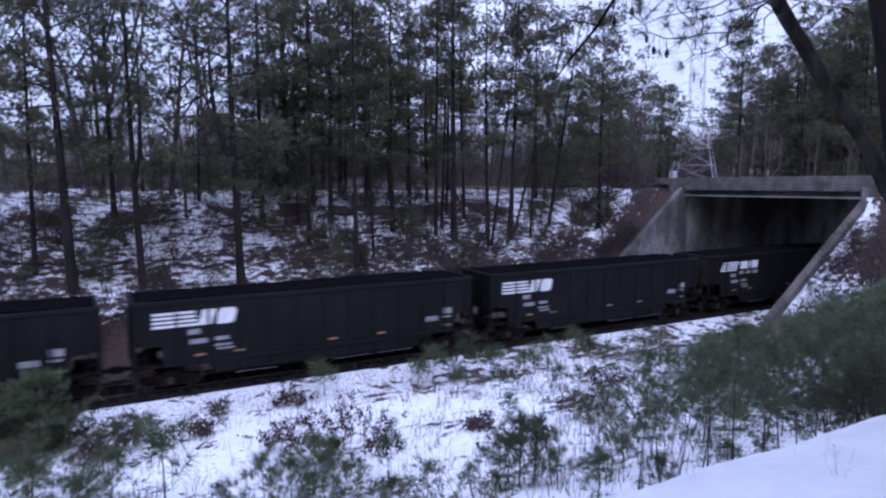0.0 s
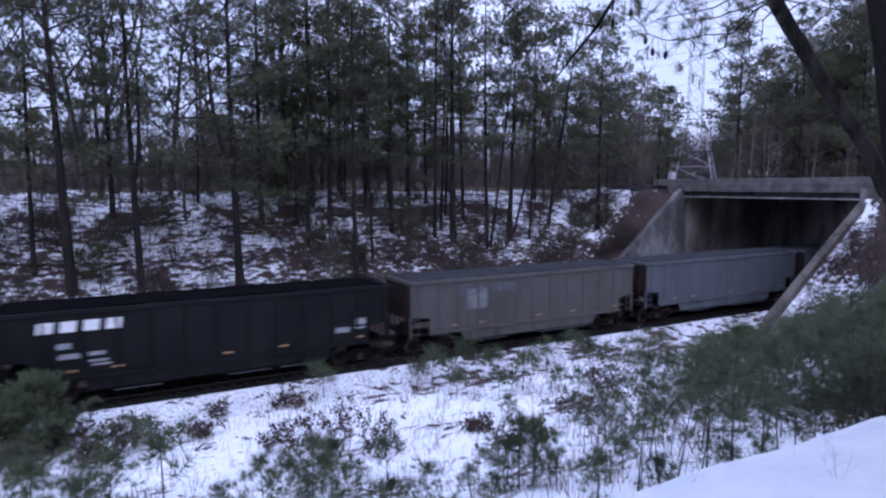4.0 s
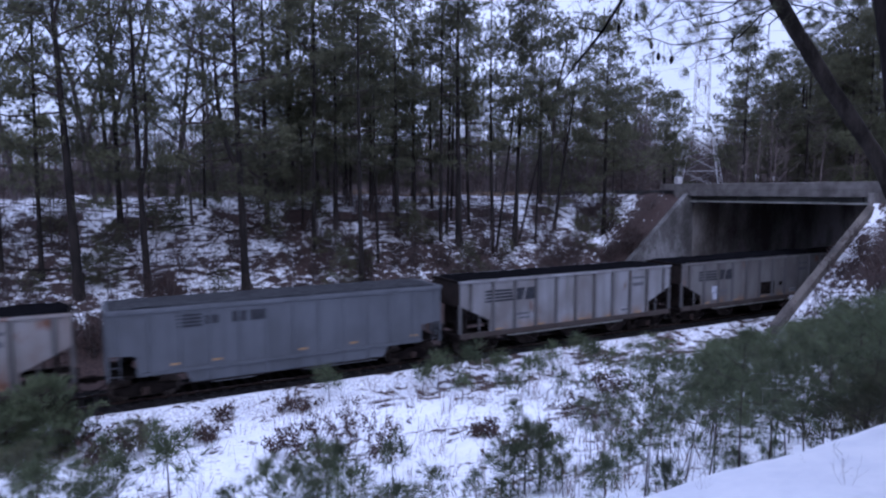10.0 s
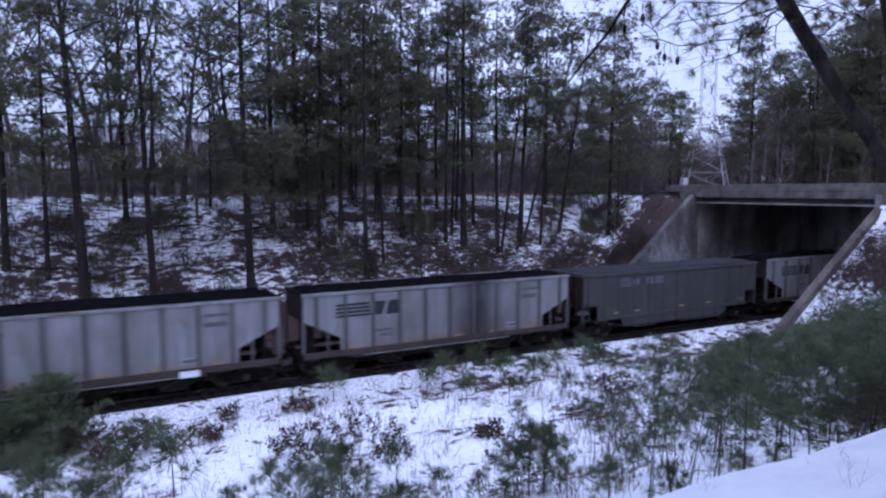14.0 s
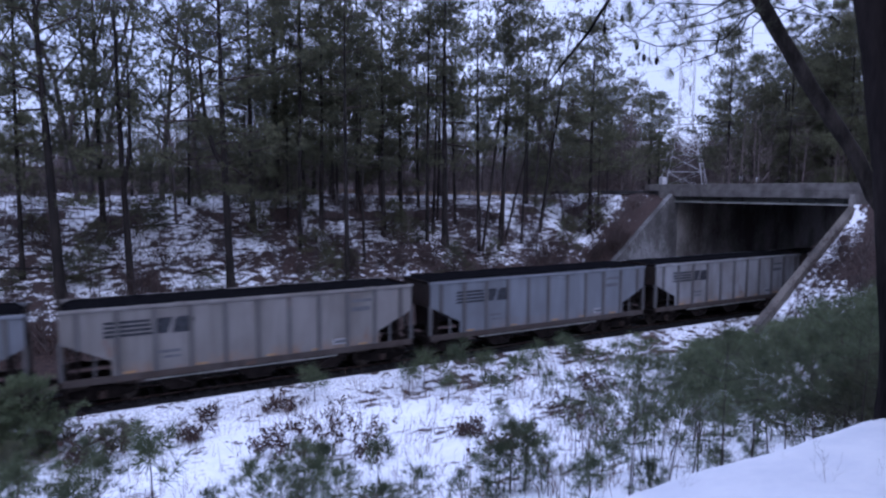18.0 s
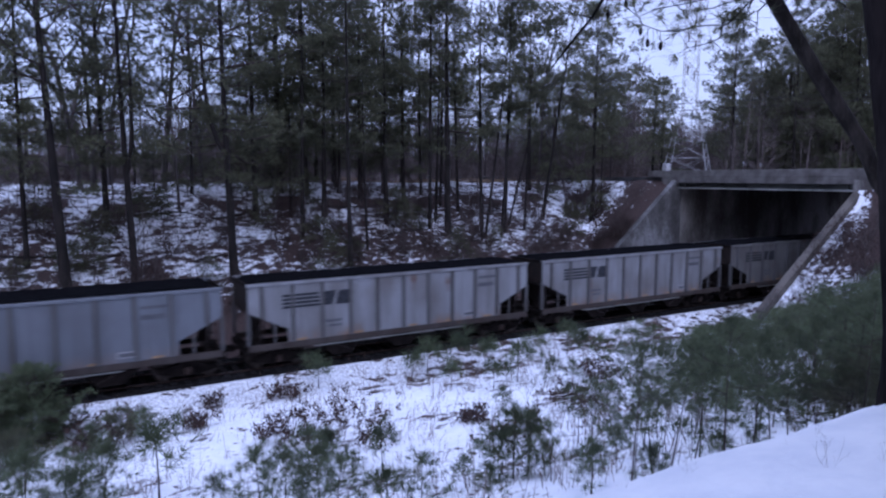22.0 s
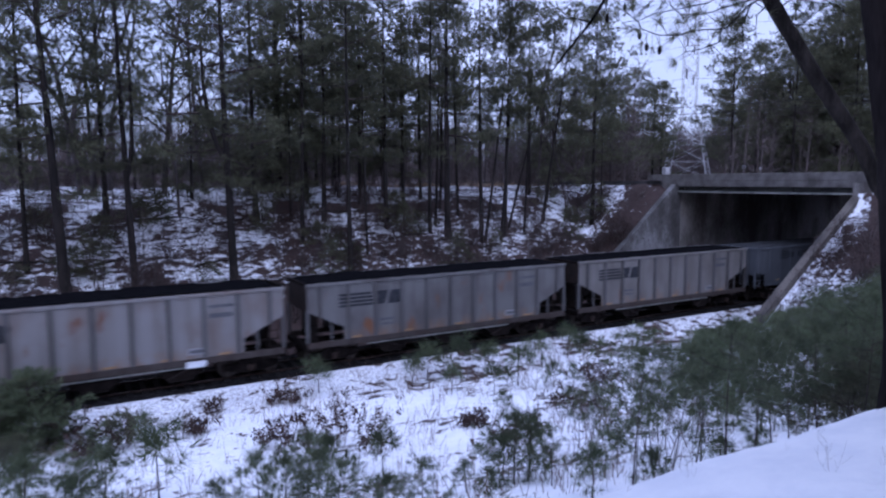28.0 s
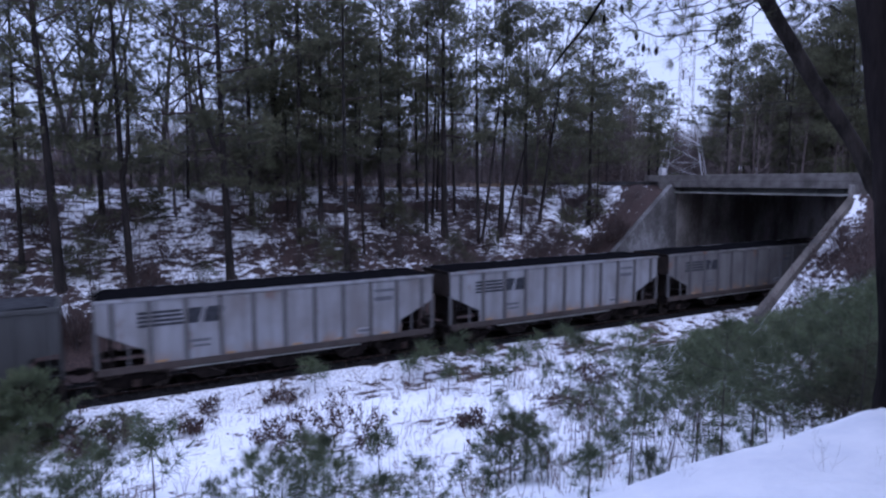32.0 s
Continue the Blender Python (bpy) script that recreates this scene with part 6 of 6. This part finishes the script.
    # a shrub that kept its brown leaves
    for x, y, h, st in ((5.73, -9.71, 1.2, 8), (6.59, -11.55, 1.5, 8), (7.54, -12.17, 1.0, 7), (5.12, -9.27, 0.7, 6), (6.2, -10.4, 1.1, 7), (3.17, -6.01, 0.67, 6), (3.59, -5.76, 0.45, 6), (11.54, -11.97, 0.49, 6), (11.39, -11.50, 0.3, 6), (10.79, -14.52, 0.53, 6), (0.25, -6.67, 0.97, 6), (-0.14, -6.37, 0.65, 6), (-0.30, -3.70, 0.96, 6), (1.03, -5.89, 1.0, 6), (1.48, -4.35, 0.8, 6), (11.64, -14.50, 0.72, 6), (13.83, -14.95, 1.32, 6), (18.05, -10.86, 0.96, 6), (6.81, -3.62, 0.74, 5), (7.73, -3.73, 0.62, 5), (8.29, -8.66, 1.3, 3), (4.38, -3.48, 0.61, 4), (17.49, -10.79, 1.30, 4), (15.04, -12.84, 1.10, 5), (19.63, -9.02, 1.20, 4)):
        sh = bare_tree(int(abs(x) * 100), "leafy brown shrub with withered leaves in the snow", "brown shrubs", h=h, r0=0.012, levels=2, fork=0.2, name="withered_shrub", category="shrub", stems=st, kids=(4, 3, 2), mat=M_STEM)
        sh.matrix_basis = pose(x, y, ground_z(x, y))
        r2 = np.random.default_rng(int(abs(x) * 70))
        # leaves hang in bunches
        knots = r2.normal(0, 1, (20, 3)) * np.array([0.42, 0.42, 0.25]) * h + np.array([0, 0, h * 0.58])
        c = np.repeat(knots, 16, axis=0) + r2.normal(0, 0.07, (320, 3))
        v = leaf_quads(r2, c, 0.125)
        child("leafage", soup("leafage", v, 4, M_LEAF), sh, "withered brown leaves")["kind"] = "stuff"
    # twiggy stems on the smooth brink
    twiglet = bare_tree(81, "bare twiggy stem in smooth snow", "twigs on the brink", h=0.75, r0=0.0032, levels=2, fork=0.3, name="bare_twig", category="twig", kids=(5, 3, 2), mat=M_STEM)
    for x, y, s in ((2.82, -27.48, 0.3), (3.49, -27.86, 0.46), (3.81, -27.95, 0.22), (3.67, -27.50, 0.10), (2.47, -27.37, 0.12), (2.0, -16.6, 1.6)):
        plant(twiglet, x, y, rng.uniform(0, 360), s)


build_near_slope()


def build_weeds():
    """Dead stalks and grass that stick out of the snow, past counting."""
    rng = np.random.default_rng(13)
    out = []
    for i in range(3600):
        x, y = rng.uniform(-4, 32), rng.uniform(-22, -2.4)
        a = math.degrees(math.atan2(x, y - EYE[1]))
        dens = 0.25 + 0.28 * (a > 20) + 0.35 * noise.noise((x * 0.5, y * 0.5, 3)) + (0.3 if y > -6 else 0)
        if a < -8 or rng.uniform() > dens:
            continue
        z = ground_z(x, y) - 0.03
        for k in range(rng.integers(1, 6)):
            h = rng.uniform(0.12, 0.6) * (1.4 if rng.uniform() < 0.15 else 1)
            bx, by = x + rng.normal(0, 0.12), y + rng.normal(0, 0.12)
            lean = rng.normal(0, 0.3, 2) * h
            p0, p1 = np.array([bx, by, z]), np.array([bx + lean[0], by + lean[1], z + h])
            s = np.array([0.87, -0.48, 0]) * rng.uniform(0.004, 0.009)
            out.append([p0 - s, p0 + s, p1 + s * 0.4, p1 - s * 0.4])
            for j in range(rng.integers(0, 4)):
                u = rng.uniform(0.4, 1)
                q = p0 + (p1 - p0) * u
                e = q + np.array([rng.normal(0, 0.1), rng.normal(0, 0.1), rng.uniform(0.03, 0.14)]) * h * 1.4
                out.append([q - s * 0.5, q + s * 0.5, e + s * 0.6, e - s * 0.6])
    me = soup("dead_stalks", np.array(out).reshape(-1, 3), 4, M_STEM)
    tagged(new("dead_stalks", me), "brown dead weed stalks sticking out of the snow", "weeds", kind="stuff")


build_weeds()


def build_dry_grass():
    """A strip of straw-coloured grass along the edge of the road."""
    rng = np.random.default_rng(17)
    n = 5000
    u = rng.uniform(0, 1, n)
    x, y = 22 + 36 * u + rng.normal(0, 0.5, n), 31 - 6 * u + rng.normal(0, 0.8, n)
    p = np.stack([x, y, [ground_z(a, b) - 0.03 for a, b in zip(x, y)]], 1)
    q = p + np.stack([rng.normal(0, 0.1, n), rng.normal(0, 0.1, n), rng.uniform(0.2, 0.6, n)], 1)
    s = np.array([0.87, -0.48, 0]) * 0.012
    m = material("straw", [(0.2, 0.14, 0.09), (0.36, 0.27, 0.18)], 2, 0.9, bump=0)
    tagged(new("dry_grass", soup("dry_grass", np.stack([p - s, p + s, q], 1).reshape(-1, 3), 3, m)), "straw-coloured dry grass along the road edge", "grass", kind="stuff")


build_dry_grass()


def build_logs():
    """Fallen limbs on the far bank."""
    rng = random.Random(3)
    for i in range(16):
        a, y = -4 + 46 * (i + rng.random()) / 16, rng.uniform(9, 18)
        x = along(a, y)
        ang, L = rng.uniform(-0.5, 0.5), rng.uniform(2, 4.5)
        t = Tubes()
        pts = []
        for k in range(6):
            px, qy = x + math.cos(ang) * L * (k / 5 - 0.5), y + math.sin(ang) * L * (k / 5 - 0.5)
            pts.append((px, qy, ground_z(px, qy) + 0.06 + 0.03 * rng.random()))
        t.add(pts, [0.10 - 0.013 * k for k in range(6)], 6)
        tagged(new("fallen_log", t.mesh("fallen_log", M_BARK)), "dark fallen log on the snowy bank", "log", group="fallen logs")


build_logs()
motions()
